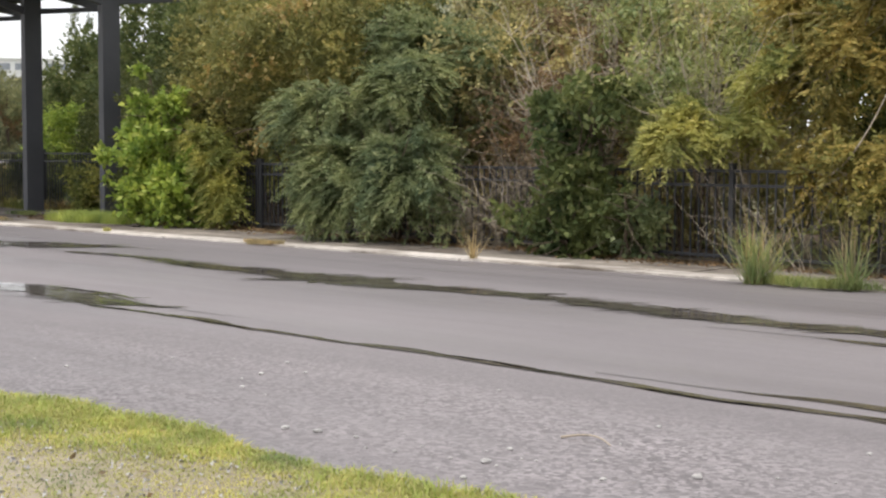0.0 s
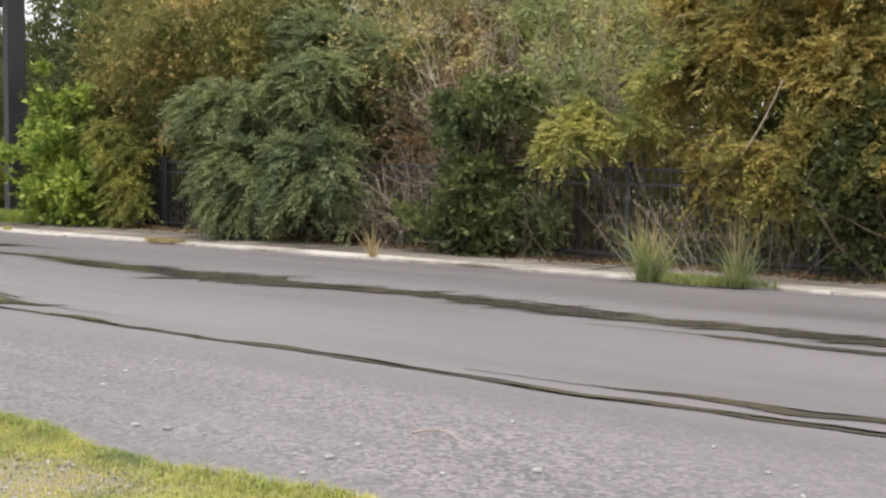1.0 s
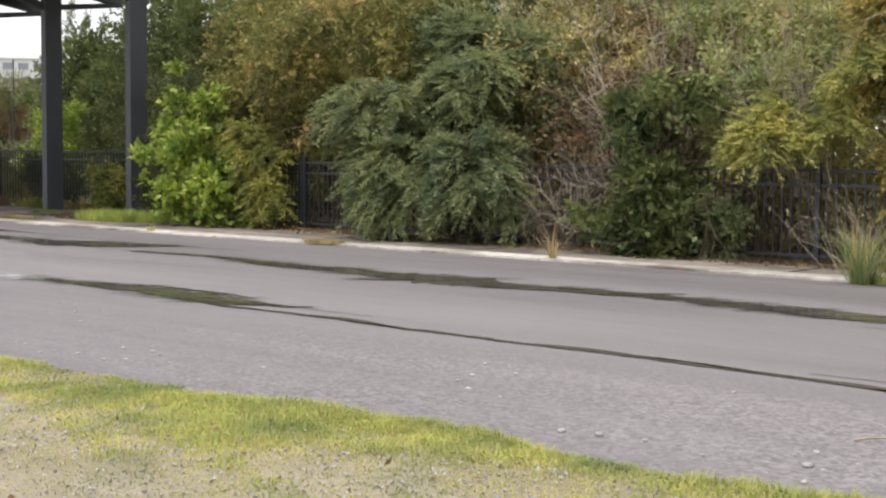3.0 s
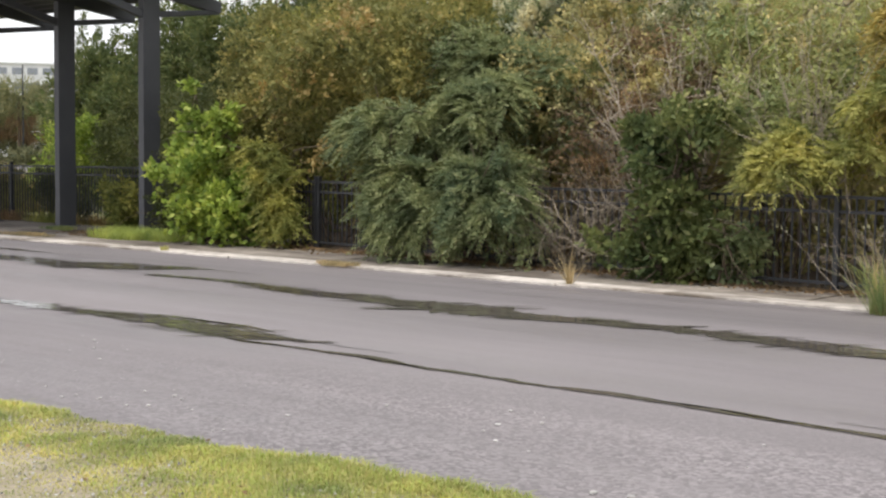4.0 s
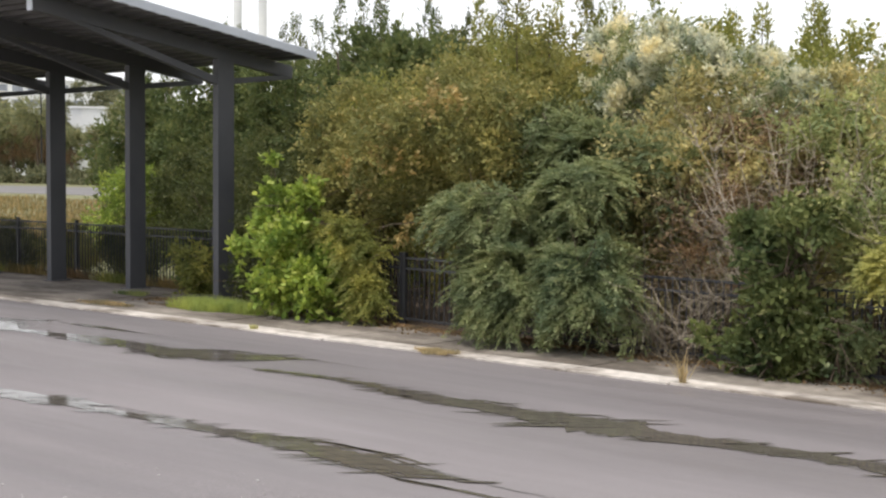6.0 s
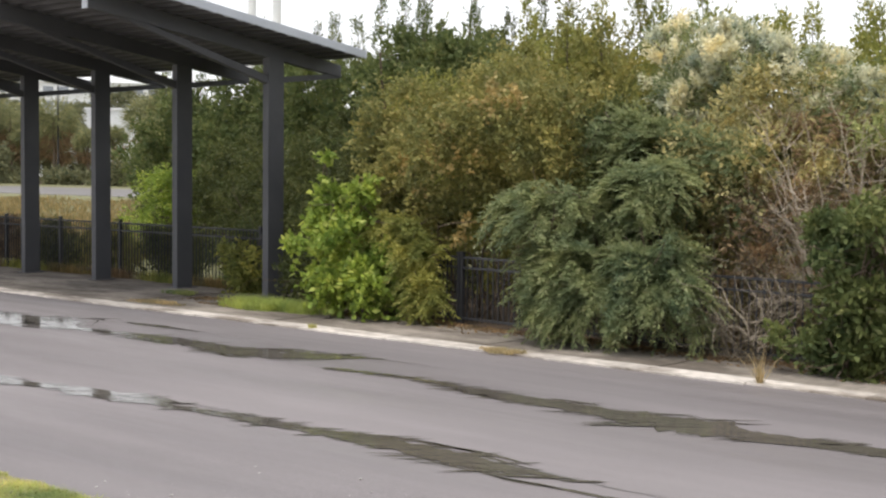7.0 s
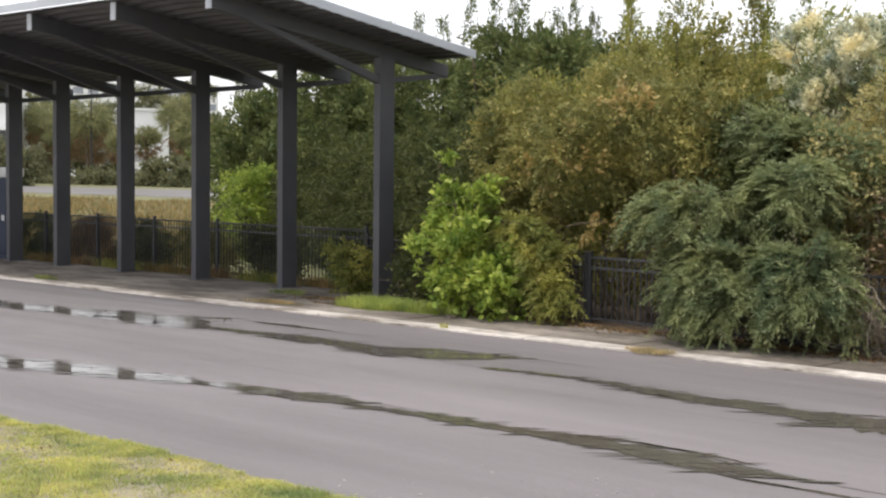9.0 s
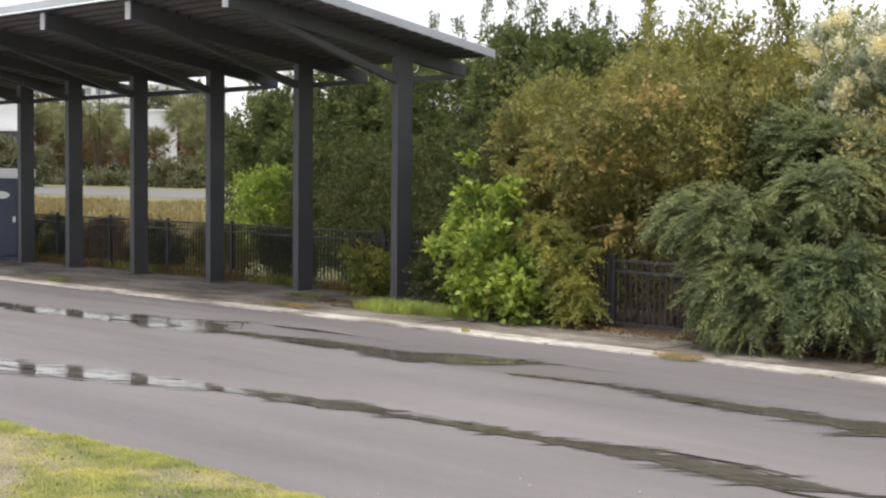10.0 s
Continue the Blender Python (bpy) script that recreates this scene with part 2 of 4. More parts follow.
def thing(name, label, category, at=(0, 0, 0), group="", kind=""):
    ob = new(name)
    ob.location = at
    ob.empty_display_size = 0.1
    return tagged(ob, label, category, group, kind)


def raw_mesh(name, verts, faces):
    """A mesh from arrays: verts (n, 3), faces (m, 3 or 4)."""
    me = bpy.data.meshes.new(name)
    k = faces.shape[1]
    me.vertices.add(len(verts))
    me.vertices.foreach_set("co", np.ascontiguousarray(verts, dtype=np.float32).ravel())
    me.loops.add(faces.size)
    me.loops.foreach_set("vertex_index", np.ascontiguousarray(faces, dtype=np.int32).ravel())
    me.polygons.add(len(faces))
    me.polygons.foreach_set("loop_start", np.arange(0, faces.size, k, dtype=np.int32))
    me.update(calc_edges=True)
    me.validate()
    return me


def unit(v):
    return v / np.maximum(np.linalg.norm(v, axis=-1, keepdims=True), 1e-9)


def leaf_arrays(p, d, length, width, rng, fold=0.2):
    """Folded pointed leaves from p along d."""
    n = len(p)
    length = length * rng.uniform(0.65, 1.3, (n, 1))
    width = width * rng.uniform(0.7, 1.25, (n, 1))
    side = unit(np.cross(d, rng.normal(size=(n, 3))))
    up = np.cross(side, d)
    mid = p + d * length * 0.45
    v = np.stack([p, mid + side * width / 2 + up * width * fold, p + d * length, mid - side * width / 2 + up * width * fold], 1)
    i = np.arange(n)[:, None] * 4
    f = np.concatenate([i + [0, 1, 2], i + [0, 2, 3]], 0)
    return v.reshape(-1, 3), f


def tube_arrays(paths, radii, sides=5):
    """Tapered tubes along paths (n, k, 3) with radii (n, k)."""
    n, k, _ = paths.shape
    t = unit(np.gradient(paths, axis=1))
    a = unit(np.cross(t, np.array([0.31, 0.17, 0.93])))
    b = np.cross(t, a)
    ang = np.arange(sides) * 2 * np.pi / sides
    ring = a[:, :, None] * np.cos(ang)[:, None] + b[:, :, None] * np.sin(ang)[:, None]
    v = paths[:, :, None] + ring * radii[:, :, None, None]
    base = np.arange(n)[:, None, None] * k * sides
    row = np.arange(k - 1)[None, :, None] * sides
    s = np.arange(sides)[None, None, :]
    s2 = (s + 1) % sides
    f = np.stack(np.broadcast_arrays(base + row + s, base + row + s2, base + row + sides + s2, base + row + sides + s), -1)
    return v.reshape(-1, 3), f.reshape(-1, 4)


def bent_paths(start, end, k, wobble, rng, sag=0.0):
    u = np.linspace(0, 1, k)[None, :, None]
    w = rng.normal(size=(len(start), 1, 3)) * wobble * np.sin(np.pi * u) + rng.normal(size=(len(start), k, 3)) * wobble * 0.25 * (u > 0)
    out = start[:, None] * (1 - u) + end[:, None] * u + w
    out[..., 2] -= sag * (u[..., 0] ** 2)
    return out


def crown_points(blobs, n, rng, low=0.6, lumps=24, size=(0.2, 0.44), ragged=0.16, flat=1.0):
    """Points in leafy clumps scattered through the outer part of several ellipsoids, with the outward way at each."""
    b = np.array(blobs, float)
    area = b[:, 3] * b[:, 4] + b[:, 4] * b[:, 5] + b[:, 3] * b[:, 5]
    m = max(8, n // lumps)
    pick = rng.choice(len(b), m, p=area / area.sum())
    d = unit(rng.normal(size=(m, 3)))
    r = rng.uniform(low ** 2, 1, m) ** 0.5 * (1 + ragged * rng.normal(size=m))
    c = b[pick, :3] + d * b[pick, 3:] * r[:, None]
    out = unit(d / b[pick, 3:])
    rc = rng.uniform(*size, m) * np.minimum(1, b[pick, 3:].min(1) / 0.5)
    share = rng.uniform(0.3, 1.7, m)
    k = rng.choice(m, n, p=share / share.sum())
    e = unit(rng.normal(size=(n, 3)) + 0.55 * out[k] + np.array([0, 0, 0.3]))
    p = c[k] + e * np.array([1, 1, flat]) * (rc[k] * rng.uniform(0.25, 1, n))[:, None]
    keep = p[:, 2] > 0.04
    return p[keep], unit(e * np.array([1, 1, flat]) + 0.5 * out[k])[keep]


def plume_points(blobs, axes, per_axis, rng, droop=0.35, face=0.5, lean=0.0):
    """Points along arching boughs that reach from the middle of each ellipsoid to its surface and droop."""
    b = np.array(blobs, float)
    area = b[:, 3] * b[:, 4] + b[:, 4] * b[:, 5] + b[:, 3] * b[:, 5]
    pick = rng.choice(len(b), axes, p=area / area.sum())
    d = unit(rng.normal(size=(axes, 3)) * np.array([1, 1, 0.8]) + np.array([-lean, -face, 0.15]))
    start = b[pick, :3] + rng.normal(size=(axes, 3)) * b[pick, 3:] * 0.3
    reach = d * b[pick, 3:] * rng.uniform(0.75, 1.15, (axes, 1))
    end = b[pick, :3] + reach
    u = rng.uniform(0.25, 1, (axes, per_axis))
    span = end - start
    p = start[:, None] + span[:, None] * u[..., None]
    length = np.linalg.norm(span, axis=1)[:, None]
    p[..., 2] += length * (0.55 * u - (0.55 + droop) * u ** 2 + droop * 0.4)
    way = unit(span)[:, None] + np.zeros_like(p)
    way[..., 2] += 0.55 - 2 * (0.55 + droop) * u
    way = unit(way)
    side = unit(np.cross(way, np.array([0, 0, 1.0])))
    out = unit(way + side * rng.choice((-0.75, 0.75), u.shape)[..., None] + rng.normal(size=p.shape) * 0.15)
    p = (p + rng.normal(size=p.shape) * 0.03).reshape(-1, 3)
    keep = p[:, 2] > 0.06
    return p[keep], out.reshape(-1, 3)[keep]


def sprays(p, out, rng, stem, per, leaf, width, droop, spread, lift=0.2, wild=0.7, pinnate=False):
    """Sprays of leaves on short stems from p."""
    n = len(p)
    d = unit(out * 0.8 + rng.normal(size=(n, 3)) * wild + np.array([0, 0, lift]))
    ln = stem * rng.uniform(0.5, 1.4, (n, 1))
    u = np.linspace(0.1, 1, per)
    q = p[:, None] + d[:, None] * ln[:, None] * u[None, :, None]
    q[..., 2] -= droop * ln * u[None] ** 2
    if pinnate:
        side = unit(np.cross(d, np.array([0, 0, 1.0])) + rng.normal(size=(n, 3)) * 0.25)
        sign = np.where(np.arange(per) % 2, 1.0, -1.0)[None, :, None]
        ld = unit(d[:, None] * 0.75 + side[:, None] * sign * 0.8 + rng.normal(size=(n, per, 3)) * 0.2 + np.array([0, 0, -droop * 0.7]))
    else:
        ld = unit(d[:, None] * 0.9 + rng.normal(size=(n, per, 3)) * spread + np.array([0, 0, -droop * 0.6]))
        q = q + rng.normal(size=q.shape) * leaf * 0.25
    q[..., 2] = np.maximum(q[..., 2], 0.03)
    return leaf_arrays(q.reshape(-1, 3), ld.reshape(-1, 3), leaf, width, rng)


def shrub(name, label, category, base, blobs, n, mat, seed, stem=0.3, per=8, leaf=0.09, width=0.045, droop=0.2, spread=0.6, lift=0.2,
          wild=0.7, low=0.6, limbs=6, girth=0.03, bark=None, group="", kind="", extra=None, pinnate=False, twigs=6, boughs=0, lean=0.0, **shape):
    rng = np.random.default_rng(seed)
    top = thing(name, label, category, group=group, kind=kind)
    p, out = plume_points(blobs, boughs, n // boughs, rng, lean=lean) if boughs else crown_points(blobs, n, rng, low, **shape)
    v, f = sprays(p, out, rng, stem, per, leaf, width, droop, spread, lift, wild, pinnate)
    part("crown", raw_mesh("crown", v, f), mat, top)
    b = np.array(blobs, float)
    for i in range(limbs):
        c = b[rng.integers(0, len(b))]
        end = (c[:3] + rng.normal(size=3) * c[3:] * 0.45)[None]
        start = np.array([[base[0] + rng.normal() * 0.12, base[1] + rng.normal() * 0.12, -0.05]])
        path = bent_paths(start, end, 7, 0.15, rng)
        tv, tf = tube_arrays(path, girth * rng.uniform(0.6, 1.2) * np.linspace(1, 0.3, 7)[None])
        if twigs:
            q = path[0, rng.integers(2, 7, twigs)]
            e = q + unit(rng.normal(size=q.shape) + np.array([0, 0, 0.4])) * rng.uniform(0.3, 0.9, (twigs, 1))
            wv, wf = tube_arrays(bent_paths(q, e, 4, 0.05, rng), np.linspace(0.009, 0.004, 4)[None].repeat(twigs, 0), 4)
            tv, tf = np.concatenate([tv, wv]), np.concatenate([tf, wf + len(tv)])
        part("limb", raw_mesh("limb", tv, tf), bark or M_BARK, top)
    if extra:
        extra(top, rng)
    return top


def tuft(name, label, at, n, height, mat, seed, spread=0.5, width=0.012, radius=0.1, group="", stalks=0):
    """A clump of arching grass blades."""
    rng = np.random.default_rng(seed)
    a = rng.uniform(0, 2 * np.pi, n)
    r = radius * np.sqrt(rng.uniform(0, 1, n))
    p = np.stack([at[0] + r * np.cos(a), at[1] + r * np.sin(a), np.full(n, at[2] - 0.01)], 1)
    v, f = blade_arrays(p, height, width, spread, rng, 0.45)
    ob = new(name, as_mesh(name, raw_mesh(name, v, f), mat))
    if stalks:
        v, f = blade_arrays(p[:stalks], height * 1.45 * rng.uniform(0.6, 1.1, stalks), 0.007, 0.8, rng, 0.45)
        tagged(part("stalk", raw_mesh("stalk", v, f), L_STALK, ob, "thin dry grass stalks"), kind="stuff")
    return tagged(ob, label, "grass", group)


def blade_arrays(p, height, width, spread, rng, arch=0.3):
    n = len(p)
    h = height * rng.uniform(0.4, 1.15, n) if np.isscalar(height) else height
    a = rng.uniform(0, 2 * np.pi, n)
    lean = spread * rng.uniform(0.05, 1, n)
    w = np.stack([-np.sin(a), np.cos(a), np.zeros(n)], 1) * (width * 0.5)
    d = np.stack([np.cos(a), np.sin(a), np.zeros(n)], 1)
    z = np.array([0, 0, 1.0])
    m = p + d * (lean * h * arch)[:, None] + z * (h * (0.75 - arch * 0.5))[:, None]
    t = p + d * (lean * h * 1.0)[:, None] + z * (h * (1 - 0.25 * lean))[:, None]
    v = np.stack([p - w, p + w, m + w * 0.8, m - w * 0.8, t], 1).reshape(-1, 3)
    i = np.arange(n)[:, None] * 5
    f = np.concatenate([i + [0, 1, 2], i + [0, 2, 3], i + [3, 2, 4]], 0)
    return v, f


def wavy_strip(x0, x1, y_of, w_of, z, step=0.06):
    """A flat ragged strip along x."""
    xs = np.arange(x0, x1 + step, step)
    y, w = y_of(xs), np.maximum(w_of(xs), 0.0)
    v = np.concatenate([np.stack([xs, y - w / 2, np.full_like(xs, z)], 1), np.stack([xs, y + w / 2, np.full_like(xs, z)], 1)])
    k = len(xs)
    i = np.arange(k - 1)[:, None]
    return raw_mesh("strip", v, np.concatenate([i, i + 1, i + 1 + k, i + k], 1))


def wobble1(x, seed, freq):
    r = np.random.default_rng(seed)
    return sum(np.sin(x * freq * g + r.uniform(0, 6.28)) / g ** 0.7 for g in (1, 1.93, 3.7, 7.1, 13.3)) / 2.4


def sheet(name, x0, x1, y0, y1, z, mat, thick=0.3):
    ob = new(name, as_mesh(name, solid(x0, x1, y0, y1, z - thick, z), mat))
    return ob


# ---- ground ----
ROAD_FAR, ROAD_NEAR, FENCE_Y, BACK_FENCE_Y = -4.3, -12.9, -2.15, -0.3
tagged(sheet("ground", -1500, 1500, -1500, 1500, -0.06, M_FIELD), "flat dry grassland running to the horizon", "ground", kind="structure")
tagged(sheet("road", -60, 60, ROAD_NEAR - 0.5, ROAD_FAR + 0.1, 0.0, M_ASPHALT, 0.2), "grey worn asphalt road with damp patches", "road", kind="structure")
tagged(sheet("soil_bed", -3, 60, FENCE_Y + 0.1, 10, 0.012, M_SOIL, 0.2), "dark leafy soil under the shrubs", "soil", kind="structure")

pavement = tagged(new("pavement"), "weathered concrete pavement slabs beside the road", "pavement", kind="structure")
kerb = tagged(new("kerb"), "pale concrete kerb flush with the road edge", "kerb", kind="structure")
SLAB = 1.52
for i in range(-22, 28):
    x = i * SLAB
    back = BACK_FENCE_Y - 0.1 if x < -0.5 else FENCE_Y + 0.05
    part("slab", solid(x + 0.006, x + SLAB - 0.006, -3.86, back, -0.15, 0.022 + 0.006 * math.sin(i * 2.3), 0.008), M_CONCRETE, pavement)
    part("kerb_stone", solid(x + 0.005, x + SLAB - 0.005, ROAD_FAR + 0.02 * math.sin(i * 1.7), -3.87, -0.15, 0.028, 0.012), M_KERB, kerb)

def verge_edge(x):
    """The ragged line where the verge meets the asphalt."""
    bends = np.interp(x, (2, 6.4, 8.9, 10.2, 15.1, 16.5, 17.9, 19.2, 19.9, 23), (-13.1, -13.12, -12.92, -12.93, -13.05, -12.97, -12.79, -12.92, -12.79, -12.85))
    return bends - 0.07 + 0.035 * wobble1(x, 3, 2.1) + 0.05 * wobble1(x, 9, 6)


verge = raw_mesh("verge", *(lambda xs, ys: (
    np.array([[x, y if j else verge_edge(np.array([x]))[0], 0.02 if j else 0.012] for x in xs for j, y in enumerate(ys)]),
    np.array([[i * len(ys) + j, i * len(ys) + j + 1, (i + 1) * len(ys) + j + 1, (i + 1) * len(ys) + j] for i in range(len(xs) - 1) for j in range(len(ys) - 1)])
))(np.arange(-40, 45, 0.15), [ROAD_NEAR, -16, -22, -40]))
tagged(new("grass_verge", as_mesh("grass_verge", verge, M_VERGE)), "dry sandy verge beside the road", "verge", kind="structure")


def verge_grass():
    """Clumps of short grass, thick along the road edge and broken by bare sandy patches behind it."""
    rng = np.random.default_rng(5)
    for name, mat, n, h, thr, label in (("verge_grass", L_DRYGRASS, 290000, 0.036, -1.3, "yellowed short grass on the verge"), ("verge_grass", L_GRASS, 130000, 0.042, 0.3, "green short grass on the verge")):
        x = rng.uniform(2, 23, n)
        y = ROAD_NEAR + 0.12 - 2.9 * rng.uniform(0, 1, n) ** 1.4
        f = np.sin(x * 1.7 + 1.3 * np.sin(y * 1.7)) * np.sin(y * 2.2 + x * 0.5) + 0.55 * np.sin(x * 4.3 + 2 * np.sin(y * 3.1)) * np.sin(y * 5.3 + x) + 0.3 * np.sin(x * 11 + y * 7) * np.sin(y * 13 - x * 5)
        near_edge = np.exp(-(ROAD_NEAR - y) / 1.3)
        lush = f + near_edge * 1.25 - 0.25
        keep = (lush + rng.normal(size=n) * 0.28 > thr) & (y < verge_edge(x) + 0.02)
        tall = h * rng.uniform(0.45, 1.15, n) * np.clip(0.6 + 0.6 * lush, 0.5, 1.7)
        p = np.stack([x, y, np.full(n, 0.01)], 1)[keep]
        v, fc = blade_arrays(p, tall[keep], 0.006, 1.7, rng)
        tagged(new(name, as_mesh(name, raw_mesh(name, v, fc), mat)), label, "grass", kind="stuff")
    n = 260
    p = np.stack([rng.uniform(5, 22, n), rng.uniform(-15.6, ROAD_NEAR - 0.1, n), np.full(n, 0.03)], 1)
    v, fc = leaf_arrays(p, unit(rng.normal(size=(n, 3)) * np.array([1, 1, 0.3])), 0.045, 0.022, rng)
    tagged(new("leaf_litter", as_mesh("leaf_litter", raw_mesh("leaf_litter", v, fc), L_BROWN)), "brown fallen leaves scattered in the verge grass", "leaf litter", kind="stuff")


verge_grass()


def wide_verge_grass():
    rng = np.random.default_rng(6)
    n = 34000
    x, y = rng.uniform(-12, 42, n), rng.uniform(-34, ROAD_NEAR - 0.1, n)
    f = np.sin(x * 1.1 + 1.3 * np.sin(y * 0.9)) + np.sin(y * 1.3 + x * 0.4) + rng.normal(size=n) * 0.4
    keep = (f > -0.6) & ~((x > 2) & (x < 23) & (y > ROAD_NEAR - 2.4))
    v, fc = blade_arrays(np.stack([x, y, np.full(n, 0.01)], 1)[keep], 0.06, 0.03, 1.0, rng)
    tagged(new("verge_grass", as_mesh("verge_grass", raw_mesh("verge_grass", v, fc), L_DRYGRASS)), "sparse dry grass over the wide verge", "grass", kind="stuff")


wide_verge_grass()


# ---- puddles ----
def puddle(xs, ys, ws, seed, label="long shallow puddle lying on the asphalt road", ragged=0.55, z=0.006):
    """A ragged sheet of water: centre line ys and width ws at the stations xs, with fingers and thin streaks at its edges."""
    rng = np.random.default_rng(seed)
    xs = np.array(xs, float)

    def centre(x):
        return np.interp(x, xs, ys) + 0.035 * wobble1(x, seed, 1.7)

    def width(x):
        return np.interp(x, xs, ws) * (1 + ragged * wobble1(x, seed + 1, 1.9) + 0.32 * wobble1(x, seed + 2, 6.0))

    layers = [(xs[0], xs[-1], 0.0, 0.88 if max(ws) > 0.11 else 1.0)]
    if max(ws) > 0.11:
        for k in range(int((xs[-1] - xs[0]) * 4)):
            a = rng.uniform(xs[0] - 0.3, xs[-1] - 0.5)
            layers.append((a, a + rng.uniform(0.6, 2.6), rng.uniform(-0.42, 0.42), rng.uniform(0.2, 0.38)))
    verts, quads, n = [], [], 0
    for k, (a, b, off, share) in enumerate(layers):
        x = np.arange(a, b, 0.04)
        taper = np.sin(np.pi * np.clip((x - a) / (b - a), 0, 1)) ** 0.5
        mid = centre(x) + off * np.interp(x, xs, ws) + 0.012 * wobble1(x, seed + k, 4)
        half = np.maximum(width(x) * share * taper / 2, 0.001)
        h = z + 0.0001 * (k % 25)
        rough = 0.6 * half * taper
        near = mid - half + rough * (0.6 * wobble1(x, seed + k + 40, 4.0) + 0.9 * wobble1(x, seed + k + 41, 12.0))
        far = mid + half + rough * (0.6 * wobble1(x, seed + k + 42, 4.0) + 0.9 * wobble1(x, seed + k + 43, 12.0))
        verts.append(np.concatenate([np.stack([x, np.minimum(near, far - 0.001), np.full_like(x, h)], 1), np.stack([x, far, np.full_like(x, h)], 1)]))
        i, m = np.arange(len(x) - 1)[:, None], len(x)
        quads.append(np.concatenate([i, i + 1, i + 1 + m, i + m], 1) + n)
        n += 2 * m
    if max(ws) > 0.2:
        for k in range(int((xs[-1] - xs[0]) * 9)):
            x = rng.uniform(xs[0], xs[-1])
            w = float(np.interp(x, xs, ws))
            mid = np.array([x, float(centre(x)) + rng.choice((-1, 1)) * w * rng.uniform(0.3, 0.52)])
            a, half, fat = rng.normal(0.7, 0.14), (0.25 + 0.5 * w) * rng.uniform(0.4, 1.1), rng.uniform(0.012, 0.04)
            u = np.linspace(-1, 1, 9)[:, None]
            line = mid + np.array([math.cos(a), math.sin(a)]) * half * u + rng.normal(size=(9, 1)) * 0.004
            off = np.array([-math.sin(a), math.cos(a)]) * fat * (1 - u ** 2) + 0.0005
            h = np.full((9, 1), z + 0.0026 + 0.00005 * (k % 40))
            verts.append(np.concatenate([np.hstack([line - off, h]), np.hstack([line + off, h])]))
            i = np.arange(8)[:, None]
            quads.append(np.concatenate([i, i + 1, i + 10, i + 9], 1) + n)
            n += 18
    ob = tagged(new("puddle", as_mesh("puddle", raw_mesh("puddle", np.concatenate(verts), np.concatenate(quads)), M_PUDDLE)), label, "puddle", kind="structure")
    for i in range(int((xs[-1] - xs[0]) * 1.6)):
        a = rng.uniform(xs[0], xs[-1] - 0.6)
        ln, off, thin = rng.uniform(0.5, 1.8), rng.choice((-1, 1)) * rng.uniform(0.45, 0.75), rng.uniform(0.03, 0.1)
        me = wavy_strip(a, a + ln, lambda x: centre(x) + off * np.interp(x, xs, ws) + 0.02 * wobble1(x, seed + i, 3), lambda x: thin * np.sin(np.pi * np.clip((x - a) / ln, 0, 1)), z - 0.001, 0.05)
        part("streak", me, M_PUDDLE, ob)
    tagged(new("damp_patch", as_mesh("damp_patch", wavy_strip(xs[0] - 0.8, xs[-1] + 0.8, centre, lambda x: width(x) * 0.9 + 0.05 * (0.6 + 0.4 * wobble1(x, seed + 5, 2.3)), z - 0.004), M_DAMP)),
           "dark damp asphalt round a puddle", "damp patch", kind="structure")


puddle([-9, -6, -3.4, -2.4, -1.2, 0.0, 1.0, 1.7, 2.3], [-7.2, -7.2, -7.25, -7.1, -6.85, -6.7, -6.6, -6.8, -6.6], [0, 0.3, 0.45, 0.6, 0.85, 1.2, 1.15, 0.5, 0], 11, ragged=0.3)
puddle([1.2, 2.4, 3.6], [-5.75, -5.7, -5.68], [0, 0.15, 0], 21)
puddle([1.4, 2.4, 3.6, 4.6, 5.2, 6.0, 6.6, 7.0, 7.5], [-6.9, -6.75, -6.62, -6.68, -6.7, -6.62, -6.5, -6.25, -5.9], [0.02, 0.2, 0.45, 0.35, 0.45, 0.9, 0.8, 0.5, 0.0], 12, ragged=0.35)
puddle([7.7, 9.0, 10.4, 11.2, 12.2, 12.8, 13.3, 13.9, 14.6, 15.3, 16.4, 17.4, 18.2, 19.6, 21.5], [-6.93, -6.85, -6.98, -7.05, -7.1, -7.1, -7.15, -7.15, -7.05, -7.0, -7.1, -7.2, -7.2, -7.25, -7.3],
       [0, 0.12, 0.24, 0.38, 0.42, 0.8, 0.9, 0.45, 0.3, 0.3, 0.38, 0.32, 0.25, 0.27, 0.22], 14, ragged=0.35)
puddle([18.6, 19.4, 20.4, 22], [-7.75, -7.78, -7.8, -7.85], [0, 0.1, 0.14, 0], 20)
puddle([-6, -2, 1.5, 2.8, 3.8, 4.6, 5.5, 6.3, 6.9], [-11.2, -11.2, -11.2, -11.15, -10.85, -10.7, -10.52, -10.35, -10.2], [0.3, 0.4, 0.4, 0.5, 0.75, 0.6, 0.36, 0.28, 0.05], 15, ragged=0.3)
puddle([6.4, 7.0, 7.9, 8.7], [-10.22, -10.18, -10.07, -9.84], [0, 0.26, 0.34, 0], 16)
puddle([7.8, 9.0, 10.2, 11.4, 12.6, 13.2, 13.9], [-10.2, -10.05, -9.97, -9.85, -9.92, -9.97, -9.87], [0.02, 0.14, 0.2, 0.33, 0.46, 0.36, 0], 17, ragged=0.3)
puddle([13, 15, 16.6, 17.5, 18.2, 20, 21.2, 24], [-10.2, -10.22, -10.28, -10.27, -10.35, -10.36, -10.34, -10.36], [0.04, 0.045, 0.065, 0.075, 0.035, 0.05, 0.06, 0.04], 18, "thin line of water in a seam of the asphalt")
